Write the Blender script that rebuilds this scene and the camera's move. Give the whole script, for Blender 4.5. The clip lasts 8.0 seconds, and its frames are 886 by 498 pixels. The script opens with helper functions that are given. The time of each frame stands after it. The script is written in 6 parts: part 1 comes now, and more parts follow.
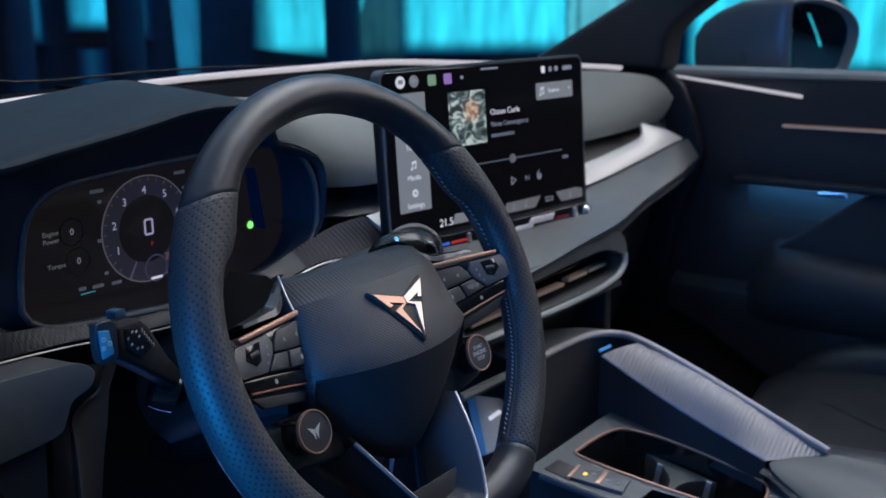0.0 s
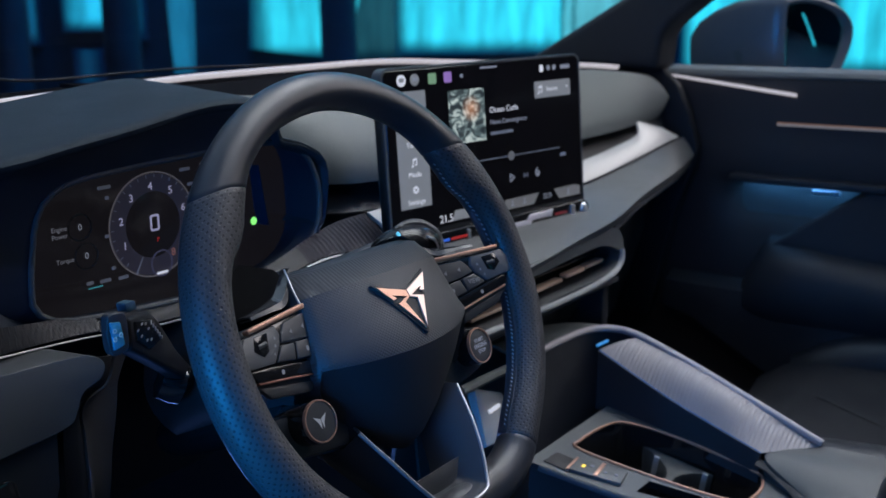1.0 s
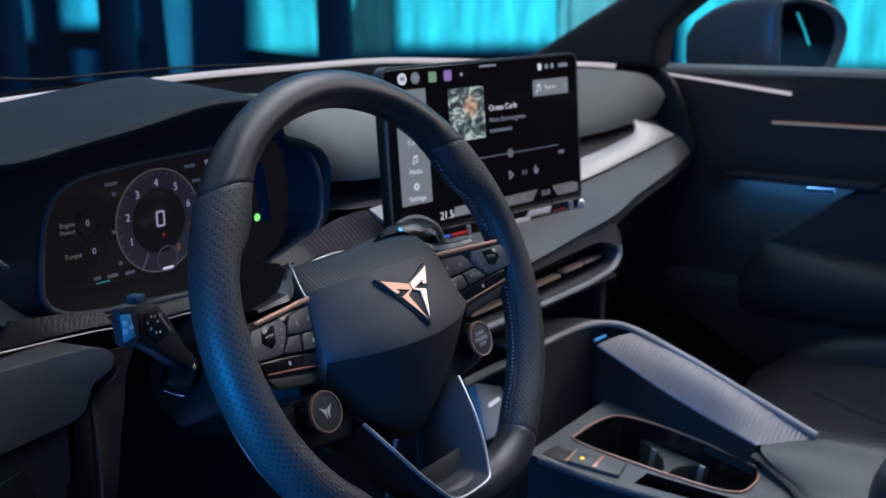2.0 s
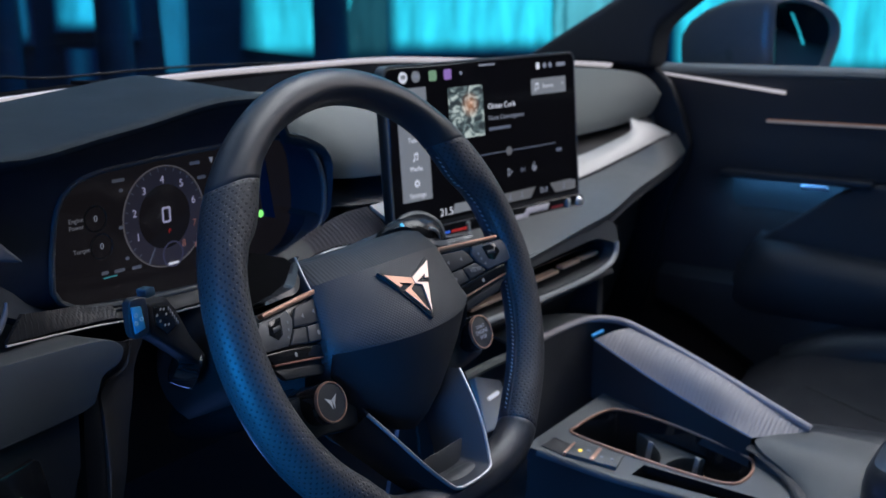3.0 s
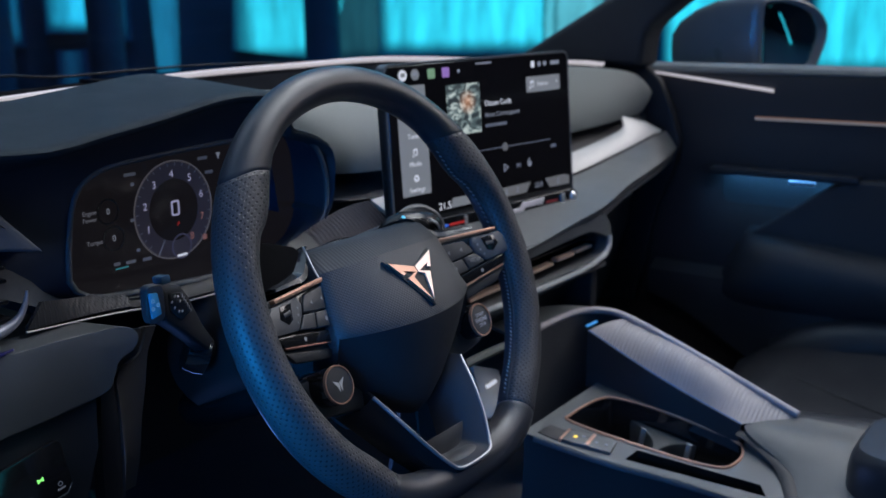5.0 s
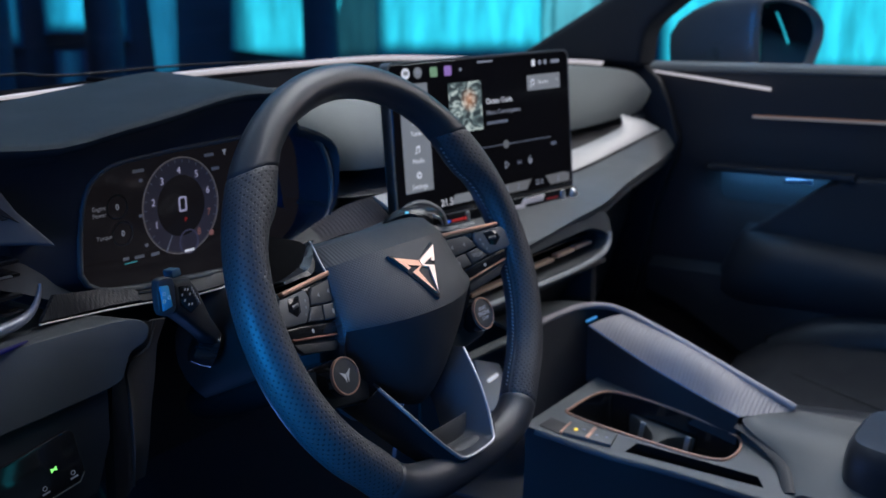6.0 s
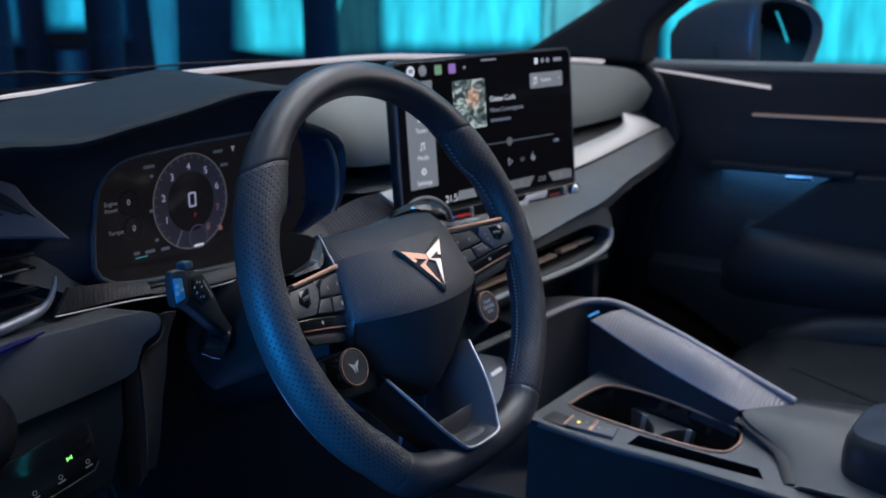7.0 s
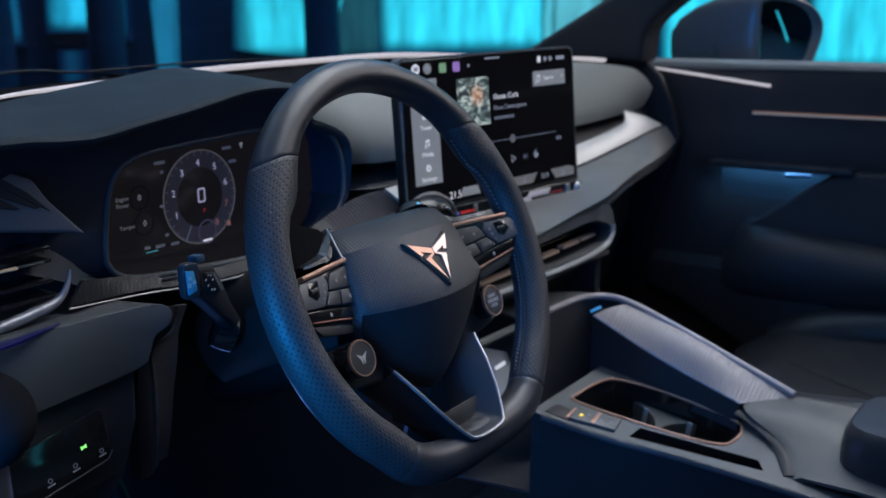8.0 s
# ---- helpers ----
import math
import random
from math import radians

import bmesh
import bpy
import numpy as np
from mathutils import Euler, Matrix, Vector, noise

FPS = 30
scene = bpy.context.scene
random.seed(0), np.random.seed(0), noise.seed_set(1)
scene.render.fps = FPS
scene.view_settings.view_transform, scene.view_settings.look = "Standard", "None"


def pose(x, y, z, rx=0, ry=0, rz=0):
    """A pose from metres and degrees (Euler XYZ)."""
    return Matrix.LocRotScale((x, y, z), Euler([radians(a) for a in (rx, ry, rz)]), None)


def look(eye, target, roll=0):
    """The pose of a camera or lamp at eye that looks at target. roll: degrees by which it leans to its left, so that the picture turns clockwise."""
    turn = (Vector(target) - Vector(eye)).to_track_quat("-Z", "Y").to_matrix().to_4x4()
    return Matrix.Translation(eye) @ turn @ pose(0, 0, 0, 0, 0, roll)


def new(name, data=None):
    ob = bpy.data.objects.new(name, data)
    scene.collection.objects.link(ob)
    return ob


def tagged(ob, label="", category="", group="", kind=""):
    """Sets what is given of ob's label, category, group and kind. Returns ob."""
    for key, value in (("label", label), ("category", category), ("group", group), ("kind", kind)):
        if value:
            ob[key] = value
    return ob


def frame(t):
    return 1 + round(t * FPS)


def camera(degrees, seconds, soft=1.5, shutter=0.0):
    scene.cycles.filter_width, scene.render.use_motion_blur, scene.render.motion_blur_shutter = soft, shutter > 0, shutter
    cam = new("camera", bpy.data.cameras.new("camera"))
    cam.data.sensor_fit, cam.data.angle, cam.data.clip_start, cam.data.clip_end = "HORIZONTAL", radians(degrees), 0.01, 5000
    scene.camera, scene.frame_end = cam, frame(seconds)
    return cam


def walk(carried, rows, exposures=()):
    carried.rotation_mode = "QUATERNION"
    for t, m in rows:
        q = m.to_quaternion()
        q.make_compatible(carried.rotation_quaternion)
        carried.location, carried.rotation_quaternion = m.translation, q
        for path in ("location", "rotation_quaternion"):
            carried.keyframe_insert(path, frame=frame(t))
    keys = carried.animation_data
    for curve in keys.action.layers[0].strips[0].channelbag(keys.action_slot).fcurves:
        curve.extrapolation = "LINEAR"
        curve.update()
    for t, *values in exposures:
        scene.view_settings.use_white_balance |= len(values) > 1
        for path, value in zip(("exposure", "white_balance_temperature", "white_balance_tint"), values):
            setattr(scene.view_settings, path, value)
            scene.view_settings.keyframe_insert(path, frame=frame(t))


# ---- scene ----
cam = camera(46.37, 8.0)
PATH = [
    (0.0, (-0.5615, -0.4634, 0.9210), (0.2231, 0.1115, 0.6891), -0.50),
    (0.5, (-0.5691, -0.4664, 0.9203), (0.2167, 0.1072, 0.6888), -0.55),
    (1.0, (-0.5779, -0.4692, 0.9204), (0.2094, 0.1022, 0.6887), -0.51),
    (1.5, (-0.5855, -0.4717, 0.9200), (0.2030, 0.0980, 0.6883), -0.53),
    (3.0, (-0.6111, -0.4811, 0.9200), (0.1811, 0.0834, 0.6881), -0.52),
    (3.5, (-0.6190, -0.4838, 0.9196), (0.1745, 0.0790, 0.6881), -0.54),
    (4.0, (-0.6277, -0.4867, 0.9194), (0.1672, 0.0741, 0.6880), -0.52),
    (4.5, (-0.6358, -0.4905, 0.9192), (0.1605, 0.0685, 0.6881), -0.56),
    (6.0, (-0.6608, -0.4995, 0.9181), (0.1379, 0.0562, 0.6873), -0.60),
    (6.5, (-0.6691, -0.5019, 0.9177), (0.1298, 0.0535, 0.6868), -0.60),
    (7.0, (-0.6779, -0.5046, 0.9173), (0.1210, 0.0507, 0.6862), -0.62),
    (7.5, (-0.6857, -0.5069, 0.9167), (0.1132, 0.0483, 0.6856), -0.61),
    (8.0, (-0.6945, -0.5108, 0.9162), (0.1041, 0.0450, 0.6851), -0.65),
]
walk(cam, [(t, look(e, a, r)) for t, e, a, r in PATH])
cam.data.dof.use_dof, cam.data.dof.focus_distance, cam.data.dof.aperture_fstop = True, 0.74, 9.0

# ---- light ----
world = bpy.data.worlds.new("world")
scene.world = world
world.use_nodes = True
world.node_tree.nodes["Background"].inputs[0].default_value = (0.012, 0.03, 0.05, 1)
world.node_tree.nodes["Background"].inputs[1].default_value = 0.6


def area_lamp(name, eye, target, sx, sy, power, colour):
    lamp = bpy.data.lights.new(name, "AREA")
    lamp.shape, lamp.size, lamp.size_y, lamp.energy, lamp.color = "RECTANGLE", sx, sy, power, colour
    ob = new(name, lamp)
    ob.matrix_world = look(eye, target)
    return ob


area_lamp("softbox_overhead", (0.6, 1.3, 3.0), (0.3, 0.1, 0.7), 2.4, 1.2, 7, (0.72, 0.90, 1.0))
# small unseen lamp close to the wheel, added for the blue on its rim
area_lamp("rim_blue_fill", (-0.54, -0.11, 0.70), (-0.165, 0.0, 0.635), 0.10, 0.13, 0.24, (0.0, 0.29, 1.0)).data.spread = radians(47)
# broad blue fill added on the driver's side, no such light seen
area_lamp("blue_side_fill", (-1.5, -0.55, 0.85), (-0.22, 0.02, 0.68), 0.7, 0.5, 0.85, (0.02, 0.25, 1.0)).data.spread = radians(60)
# no lamp seen here: blue fill added to lift the dark footwell
area_lamp("footwell_fill", (0.05, 0.28, 0.44), (0.1, -0.3, 0.1), 0.30, 0.05, 0.58, (0.16, 0.32, 1.0))
area_lamp("door_lamp", (1.034, 0.02, 0.6395), (1.060, 0.02, 0.585), 0.17, 0.006, 0.055, (0.12, 0.45, 1.0))
area_lamp("softbox_roof", (1.25, -0.22, 2.75), (0.15, 0.05, 0.7), 1.8, 1.1, 10.5, (0.93, 0.96, 1.0)).data.spread = radians(85)
area_lamp("softbox_door", (-1.6, -0.9, 2.4), (-0.2, 0.1, 0.65), 1.0, 0.8, 2.3, (0.92, 0.95, 1.0))
area_lamp("softbox_window", (2.15, -0.88, 1.92), (0.1, 0.0, 0.70), 1.3, 0.8, 11, (1.0, 0.94, 0.97))
# unseen blue sheet overhead, added as ambient fill
area_lamp("hall_blue_fill", (0, 0, 5.8), (0, 0, 0), 12, 12, 150, (0.14, 0.44, 1.0))
# lamp added to tint the far wall blue, no such fitting seen
area_lamp("wall_blue_fill", (6.2, 4.6, 5.0), (7.7, 5.4, 0.8), 9.0, 0.5, 260, (0.02, 0.38, 1.0))
scene.view_settings.exposure = 0.0


# ---- materials ----
def mat(name, colour, rough=0.5, metal=0.0, grain=0.0, scale=400.0, vary=0.15, coat=0.0, spots="noise", wear=0.12, patch=14.0):
    """Colour with two scales of variation, roughness wear and fine relief."""
    m = bpy.data.materials.new(name)
    m.use_nodes = True
    n, l = m.node_tree.nodes, m.node_tree.links
    b = n["Principled BSDF"]
    b.inputs["Metallic"].default_value = metal
    b.inputs["Coat Weight"].default_value = coat
    b.inputs["Coat Roughness"].default_value = 0.08
    tc = n.new("ShaderNodeTexCoord")
    big = n.new("ShaderNodeTexNoise")
    big.inputs["Scale"].default_value, big.inputs["Detail"].default_value = patch, 6.0
    l.new(tc.outputs["Object"], big.inputs["Vector"])
    fine = n.new("ShaderNodeTexVoronoi" if spots == "voronoi" else "ShaderNodeTexNoise")
    fine.inputs["Scale"].default_value = scale
    l.new(tc.outputs["Object"], fine.inputs["Vector"])
    fout = fine.outputs["Distance"] if spots == "voronoi" else fine.outputs[0]
    ramp = n.new("ShaderNodeMix")
    ramp.data_type = "RGBA"
    ramp.inputs[6].default_value = (*[c * (1 - vary) for c in colour], 1)
    ramp.inputs[7].default_value = (*[min(1, c * (1 + vary)) for c in colour], 1)
    l.new(big.outputs[0], ramp.inputs[0])
    l.new(ramp.outputs[2], b.inputs["Base Color"])
    mr = n.new("ShaderNodeMapRange")
    mr.inputs[1].default_value, mr.inputs[2].default_value = 0.3, 0.7
    mr.inputs[3].default_value, mr.inputs[4].default_value = max(0.02, rough - wear * rough), min(1, rough + wear * rough)
    l.new(big.outputs[0], mr.inputs[0])
    l.new(mr.outputs[0], b.inputs["Roughness"])
    if grain > 0:
        bump = n.new("ShaderNodeBump")
        bump.inputs["Strength"].default_value, bump.inputs["Distance"].default_value = grain, 0.0006
        l.new(fout, bump.inputs["Height"])
        l.new(bump.outputs[0], b.inputs["Normal"])
    return m


def glow(name, colour, strength):
    m = bpy.data.materials.new(name)
    m.use_nodes = True
    b = m.node_tree.nodes["Principled BSDF"]
    b.inputs["Base Color"].default_value = (*[c * 0.3 for c in colour], 1)
    b.inputs["Emission Color"].default_value = (*colour, 1)
    b.inputs["Emission Strength"].default_value = strength
    b.inputs["Roughness"].default_value = 0.4
    return m


def glass(name, tint=(1, 1, 1)):
    m = bpy.data.materials.new(name)
    m.use_nodes = True
    b = m.node_tree.nodes["Principled BSDF"]
    b.inputs["Base Color"].default_value = (*tint, 1)
    b.inputs["Transmission Weight"].default_value = 1.0
    b.inputs["Roughness"].default_value = 0.0
    b.inputs["IOR"].default_value = 1.12
    return m


def grid_relief(name, colour, rough, size, depth, metal=0.0, skew=0.0, wave=False):
    """A fine moulded pattern of crossing ribs (or, with wave, one set of ribs) of the given pitch in metres."""
    m = mat(name, colour, rough, metal)
    n, l = m.node_tree.nodes, m.node_tree.links
    b = n["Principled BSDF"]
    tc = n.new("ShaderNodeTexCoord")
    w = []
    for turn in ((45 + skew, -45 + skew) if not wave else (skew,)):
        mp = n.new("ShaderNodeMapping")
        mp.inputs["Rotation"].default_value = (0, 0, radians(turn))
        wv = n.new("ShaderNodeTexWave")
        wv.inputs["Scale"].default_value = 0.314 / size
        l.new(tc.outputs["Object"], mp.inputs["Vector"])
        l.new(mp.outputs[0], wv.inputs["Vector"])
        w.append(wv.outputs["Fac"])
    h = w[0]
    if len(w) > 1:
        mx = n.new("ShaderNodeMath")
        mx.operation = "MULTIPLY"
        l.new(w[0], mx.inputs[0]), l.new(w[1], mx.inputs[1])
        h = mx.outputs[0]
    bump = n.new("ShaderNodeBump")
    bump.inputs["Strength"].default_value, bump.inputs["Distance"].default_value = 0.9, depth
    l.new(h, bump.inputs["Height"])
    l.new(bump.outputs[0], b.inputs["Normal"])
    return m


LEATHER = mat("black_leather", (0.030, 0.031, 0.035), 0.34, 0, 0.16, 1700, 0.2, spots="voronoi")
SOFT = mat("soft_touch_grey", (0.140, 0.154, 0.150), 0.55, 0, 0.25, 1500, 0.12)
HOOD = mat("hood_leather", (0.032, 0.043, 0.052), 0.6, 0, 0.5, 1100, 0.15, spots="voronoi")
SOFT_MID = mat("soft_touch_dark_grey", (0.075, 0.08, 0.082), 0.55, 0, 0.25, 1500, 0.12)
SATIN_BLACK = mat("satin_black", (0.017, 0.017, 0.019), 0.5, 0, 0.1, 1500, 0.1)
SATIN_BLACK.node_tree.nodes["Principled BSDF"].inputs["Specular IOR Level"].default_value = 0.18
SOFT_DARK = mat("soft_touch_black", (0.024, 0.025, 0.029), 0.6, 0, 0.25, 1500, 0.15)
DECK = mat("matt_black_deck", (0.012, 0.012, 0.014), 0.75, 0, 0.25, 1500, 0.15)
DOOR = mat("door_soft_black", (0.033, 0.027, 0.026), 0.6, 0, 0.25, 1500, 0.2)
PLASTIC = mat("black_plastic", (0.030, 0.031, 0.034), 0.45, 0, 0.2, 1300, 0.2)
LEDGE = mat("ledge_grey", (0.095, 0.099, 0.099), 0.5, 0, 0.25, 1500, 0.15)
GREY_PLASTIC = mat("grey_plastic", (0.100, 0.107, 0.110), 0.45, 0, 0.15, 1600, 0.1)
PIANO = mat("piano_black", (0.012, 0.012, 0.013), 0.12, 0, 0, 400, 0.1, coat=0.6)
COPPER = mat("copper_trim", (0.62, 0.36, 0.26), 0.36, 0.75, 0, 400, 0.08)
# paler, hardly metallic copy of the copper: slat glints put into the colour
COPPER_LIT = mat("copper_glint", (0.88, 0.62, 0.46), 0.4, 0.1, 0, 400, 0.08)
CHROME = mat("satin_chrome", (0.8, 0.8, 0.83), 0.34, 1.0, 0, 400, 0.05)
SILVER = mat("satin_silver", (0.34, 0.335, 0.35), 0.34, 1.0, 0.1, 1800, 0.06)
# violet light on the dash trim is put into this grey
TRIM_RIB = grid_relief("ribbed_dash_trim", (0.024, 0.020, 0.026), 0.42, 0.006, 0.0005, wave=True)
LIGHT_GREY = mat("light_grey_edge", (0.32, 0.325, 0.33), 0.45, 0, 0.1, 1600, 0.1)
EDGE = mat("dull_chrome", (0.42, 0.42, 0.45), 0.36, 0.9, 0, 400, 0.05)
INSERT = mat("brushed_insert", (0.46, 0.46, 0.455), 0.38, 0.45, 0.1, 1800, 0.06)
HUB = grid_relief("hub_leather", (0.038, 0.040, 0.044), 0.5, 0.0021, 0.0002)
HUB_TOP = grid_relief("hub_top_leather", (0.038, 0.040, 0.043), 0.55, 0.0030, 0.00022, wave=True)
RAIL = mat("pale_satin", (0.70, 0.66, 0.70), 0.45, 0.0, 0, 400, 0.05)
# pinkish tint of this base imitates violet light on the silver rail
RIBBED = grid_relief("ribbed_trim", (0.27, 0.247, 0.255), 0.42, 0.0045, 0.0006, metal=0.0, skew=90, wave=True)
PATTERN = grid_relief("patterned_trim", (0.034, 0.034, 0.037), 0.4, 0.003, 0.0004, metal=0.4)
PUNCHED = mat("punched_leather", (0.045, 0.044, 0.047), 0.45, 0, 0, 900, 0.2)
pn, pl = PUNCHED.node_tree.nodes, PUNCHED.node_tree.links
puv, pmap, pvor, prange, pbump, pdark = pn.new("ShaderNodeUVMap"), pn.new("ShaderNodeMapping"), pn.new("ShaderNodeTexVoronoi"), pn.new("ShaderNodeMapRange"), pn.new("ShaderNodeBump"), pn.new("ShaderNodeMix")
pmap.inputs["Rotation"].default_value, pmap.inputs["Scale"].default_value = (0, 0, radians(45)), (270, 270, 270)
pvor.voronoi_dimensions, pvor.inputs["Randomness"].default_value, pvor.inputs["Scale"].default_value = "2D", 0.0, 1.0
prange.inputs[1].default_value, prange.inputs[2].default_value = 0.15, 0.27
pl.new(puv.outputs[0], pmap.inputs["Vector"]), pl.new(pmap.outputs[0], pvor.inputs["Vector"]), pl.new(pvor.outputs["Distance"], prange.inputs[0])
pbump.inputs["Strength"].default_value, pbump.inputs["Distance"].default_value = 0.5, 0.0006
pl.new(prange.outputs[0], pbump.inputs["Height"]), pl.new(pbump.outputs[0], pn["Principled BSDF"].inputs["Normal"])
pdark.data_type = "RGBA"
pdark.inputs[6].default_value = (0.008, 0.008, 0.009, 1)
pl.new(prange.outputs[0], pdark.inputs[0])
pl.new(pn["Principled BSDF"].inputs["Base Color"].links[0].from_socket, pdark.inputs[7])
pl.new(pdark.outputs[2], pn["Principled BSDF"].inputs["Base Color"])
THREAD = mat("thread", (0.45, 0.43, 0.41), 0.8, 0, 0, 400, 0.1)
ARMREST = mat("armrest_grain", (0.029, 0.030, 0.034), 0.55, 0, 0.5, 1000, 0.2, spots="voronoi")
HOUSING = mat("mirror_housing", (0.24, 0.24, 0.24), 0.30, 0, 0.05, 900, 0.2, coat=0.3)
FABRIC = mat("seat_fabric", (0.021, 0.021, 0.025), 0.85, 0, 0.5, 1200, 0.25)
CARPET = mat("carpet", (0.034, 0.035, 0.042), 0.95, 0, 0.8, 700, 0.3)
PAINT = mat("dark_body_paint", (0.02, 0.022, 0.026), 0.2, 0, 0, 400, 0.1, coat=0.8)
RUBBER = mat("rubber", (0.022, 0.022, 0.024), 0.7, 0, 0.2, 900)
SCREEN = mat("screen_glass", (0.004, 0.004, 0.005), 0.1, 0, 0, 400, 0.1)
CLUSTER_SCREEN = mat("cluster_glass", (0.004, 0.004, 0.005), 0.1, 0, 0, 400, 0.1)
for screen, level in ((SCREEN, 0.002), (CLUSTER_SCREEN, 0.006)):   # backlight of the displays, which are on
    lit = screen.node_tree.nodes["Principled BSDF"]
    lit.inputs["Emission Color"].default_value = (0.9, 0.8, 1.0, 1)
    lit.inputs["Emission Strength"].default_value = level
CONCRETE = mat("concrete", (0.16, 0.17, 0.18), 0.75, 0, 0.4, 40, 0.35)
DARK_WALL = mat("dark_wall", (0.005, 0.034, 0.070), 0.7, 0, 0.3, 30, 0.85, patch=2.2)
MIRROR = mat("mirror_glass", (0.8, 0.82, 0.84), 0.02, 1.0, 0, 400, 0.01)
GLASS = glass("clear_glass")
WHITE = glow("display_white", (0.85, 0.88, 1.0), 0.6)
DIM = glow("display_dim", (0.6, 0.65, 0.8), 0.22)
GREYPANE = glow("display_grey", (0.42, 0.45, 0.5), 0.3)
NUMERAL = glow("numeral", (0.7, 0.68, 1.0), 0.33)
NUMERAL_RED = glow("numeral_red", (0.8, 0.35, 0.3), 0.16)
DIMMER = glow("display_dimmer", (0.6, 0.65, 0.8), 0.06)
RED = glow("display_red", (0.9, 0.05, 0.05), 0.25)
BLUE = glow("display_blue", (0.05, 0.2, 1.0), 0.45)
TEAL = glow("display_teal", (0.1, 0.6, 0.7), 0.25)
SELECTOR = mat("selector_gloss", (0.011, 0.011, 0.012), 0.2, 0, 0, 400, 0.1)
for dull, level in ((SELECTOR, 0.3), (HOOD, 0.05), (TRIM_RIB, 0.1), (SATIN_BLACK, 0.3), (HUB_TOP, 0.3), (DECK, 0.0)):   # matt finishes
    dull.node_tree.nodes["Principled BSDF"].inputs["Specular IOR Level"].default_value = level
LABEL = glow("display_label", (0.6, 0.62, 0.75), 0.13)
GREEN = glow("display_green", (0.25, 0.9, 0.2), 1.2)
AMBER = glow("amber_led", (1.0, 0.7, 0.1), 1.3)
STRIP = glow("ambient_strip", (0.90, 0.85, 0.92), 0.55)


# ---- building helpers ----
def part(name, bm, material, parent, label="", sharp=35.0):
    me = bpy.data.meshes.new(name)
    bmesh.ops.recalc_face_normals(bm, faces=bm.faces)
    bm.to_mesh(me)
    bm.free()
    me.polygons.foreach_set("use_smooth", [True] * len(me.polygons))
    me.set_sharp_from_angle(angle=radians(sharp))
    me.materials.append(material)
    ob = new(name, me)
    if parent is not None:
        ob.parent = parent
    if label:
        tagged(ob, label)
    return ob


def thing(name, label, category, m=None, group="", kind=""):
    ob = new(name)
    ob.empty_display_size = 0.05
    if m is not None:
        ob.matrix_world = m
    return tagged(ob, label, category, group, kind)


def smooth(points, n=40, closed=False):
    """A Catmull-Rom curve through the points, n samples."""
    p = np.array(points, float)
    if closed:
        p = np.vstack([p[-1], p, p[0], p[1]])
    else:
        p = np.vstack([2 * p[0] - p[1], p, 2 * p[-1] - p[-2]])
    segs = len(p) - 3
    out = []
    for i in range(n):
        u = i * segs / (n if closed else n - 1)
        k = min(int(u), segs - 1)
        u -= k
        a, b, c, d = p[k:k + 4]
        out.append(0.5 * (2 * b + (c - a) * u + (2 * a - 5 * b + 4 * c - d) * u * u + (3 * b - a - 3 * c + d) * u ** 3))
    return [Vector(q) for q in out]


def grid(rows, thick=0.0, wrap=False, bm=None):
    """A sheet through rows of points; thick: given depth by solidify; wrap: rows are closed loops."""
    bm = bm or bmesh.new()
    vs = [[bm.verts.new(p) for p in r] for r in rows]
    faces = []
    for a, b in zip(vs, vs[1:]):
        m = len(a)
        for j in range(m if wrap else m - 1):
            k = (j + 1) % m
            faces.append(bm.faces.new((a[j], a[k], b[k], b[j])))
    if thick:
        bmesh.ops.recalc_face_normals(bm, faces=faces)
        bmesh.ops.solidify(bm, geom=faces, thickness=thick)
    return bm


def loft(rings, bm=None, caps=True):
    bm = bm or bmesh.new()
    vs = [[bm.verts.new(p) for p in r] for r in rings]
    for a, b in zip(vs, vs[1:]):
        for j in range(len(a)):
            k = (j + 1) % len(a)
            bm.faces.new((a[j], a[k], b[k], b[j]))
    if caps:
        bm.faces.new(vs[0][::-1])
        bm.faces.new(vs[-1])
    return bm


def tube(path, radius, sides=12, closed=False, bm=None, flat=1.0, up=None):
    """A bar of round or flattened section along a path; radius: a number or one a point."""
    p = [Vector(q) for q in path]
    n = len(p)
    rad = radius if isinstance(radius, (list, tuple)) else [radius] * n
    rings, normal = [], None
    for i in range(n):
        a = p[(i - 1) % n] if closed or i else p[i]
        b = p[(i + 1) % n] if closed or i < n - 1 else p[i]
        t = (b - a).normalized()
        if normal is None:
            normal = Vector(up) if up else t.orthogonal()
        normal = (normal - t * normal.dot(t)).normalized()
        side = t.cross(normal)
        rings.append([p[i] + normal * math.cos(2 * math.pi * j / sides) * rad[i] * flat + side * math.sin(2 * math.pi * j / sides) * rad[i] for j in range(sides)])
        if up:
            normal = Vector(up)
    if closed:
        rings.append(rings[0])
        bm = bm or bmesh.new()
        vs = [[bm.verts.new(q) for q in r] for r in rings[:-1]]
        for i in range(n):
            a, b = vs[i], vs[(i + 1) % n]
            for j in range(sides):
                k = (j + 1) % sides
                bm.faces.new((a[j], a[k], b[k], b[j]))
        return bm
    return loft(rings, bm)


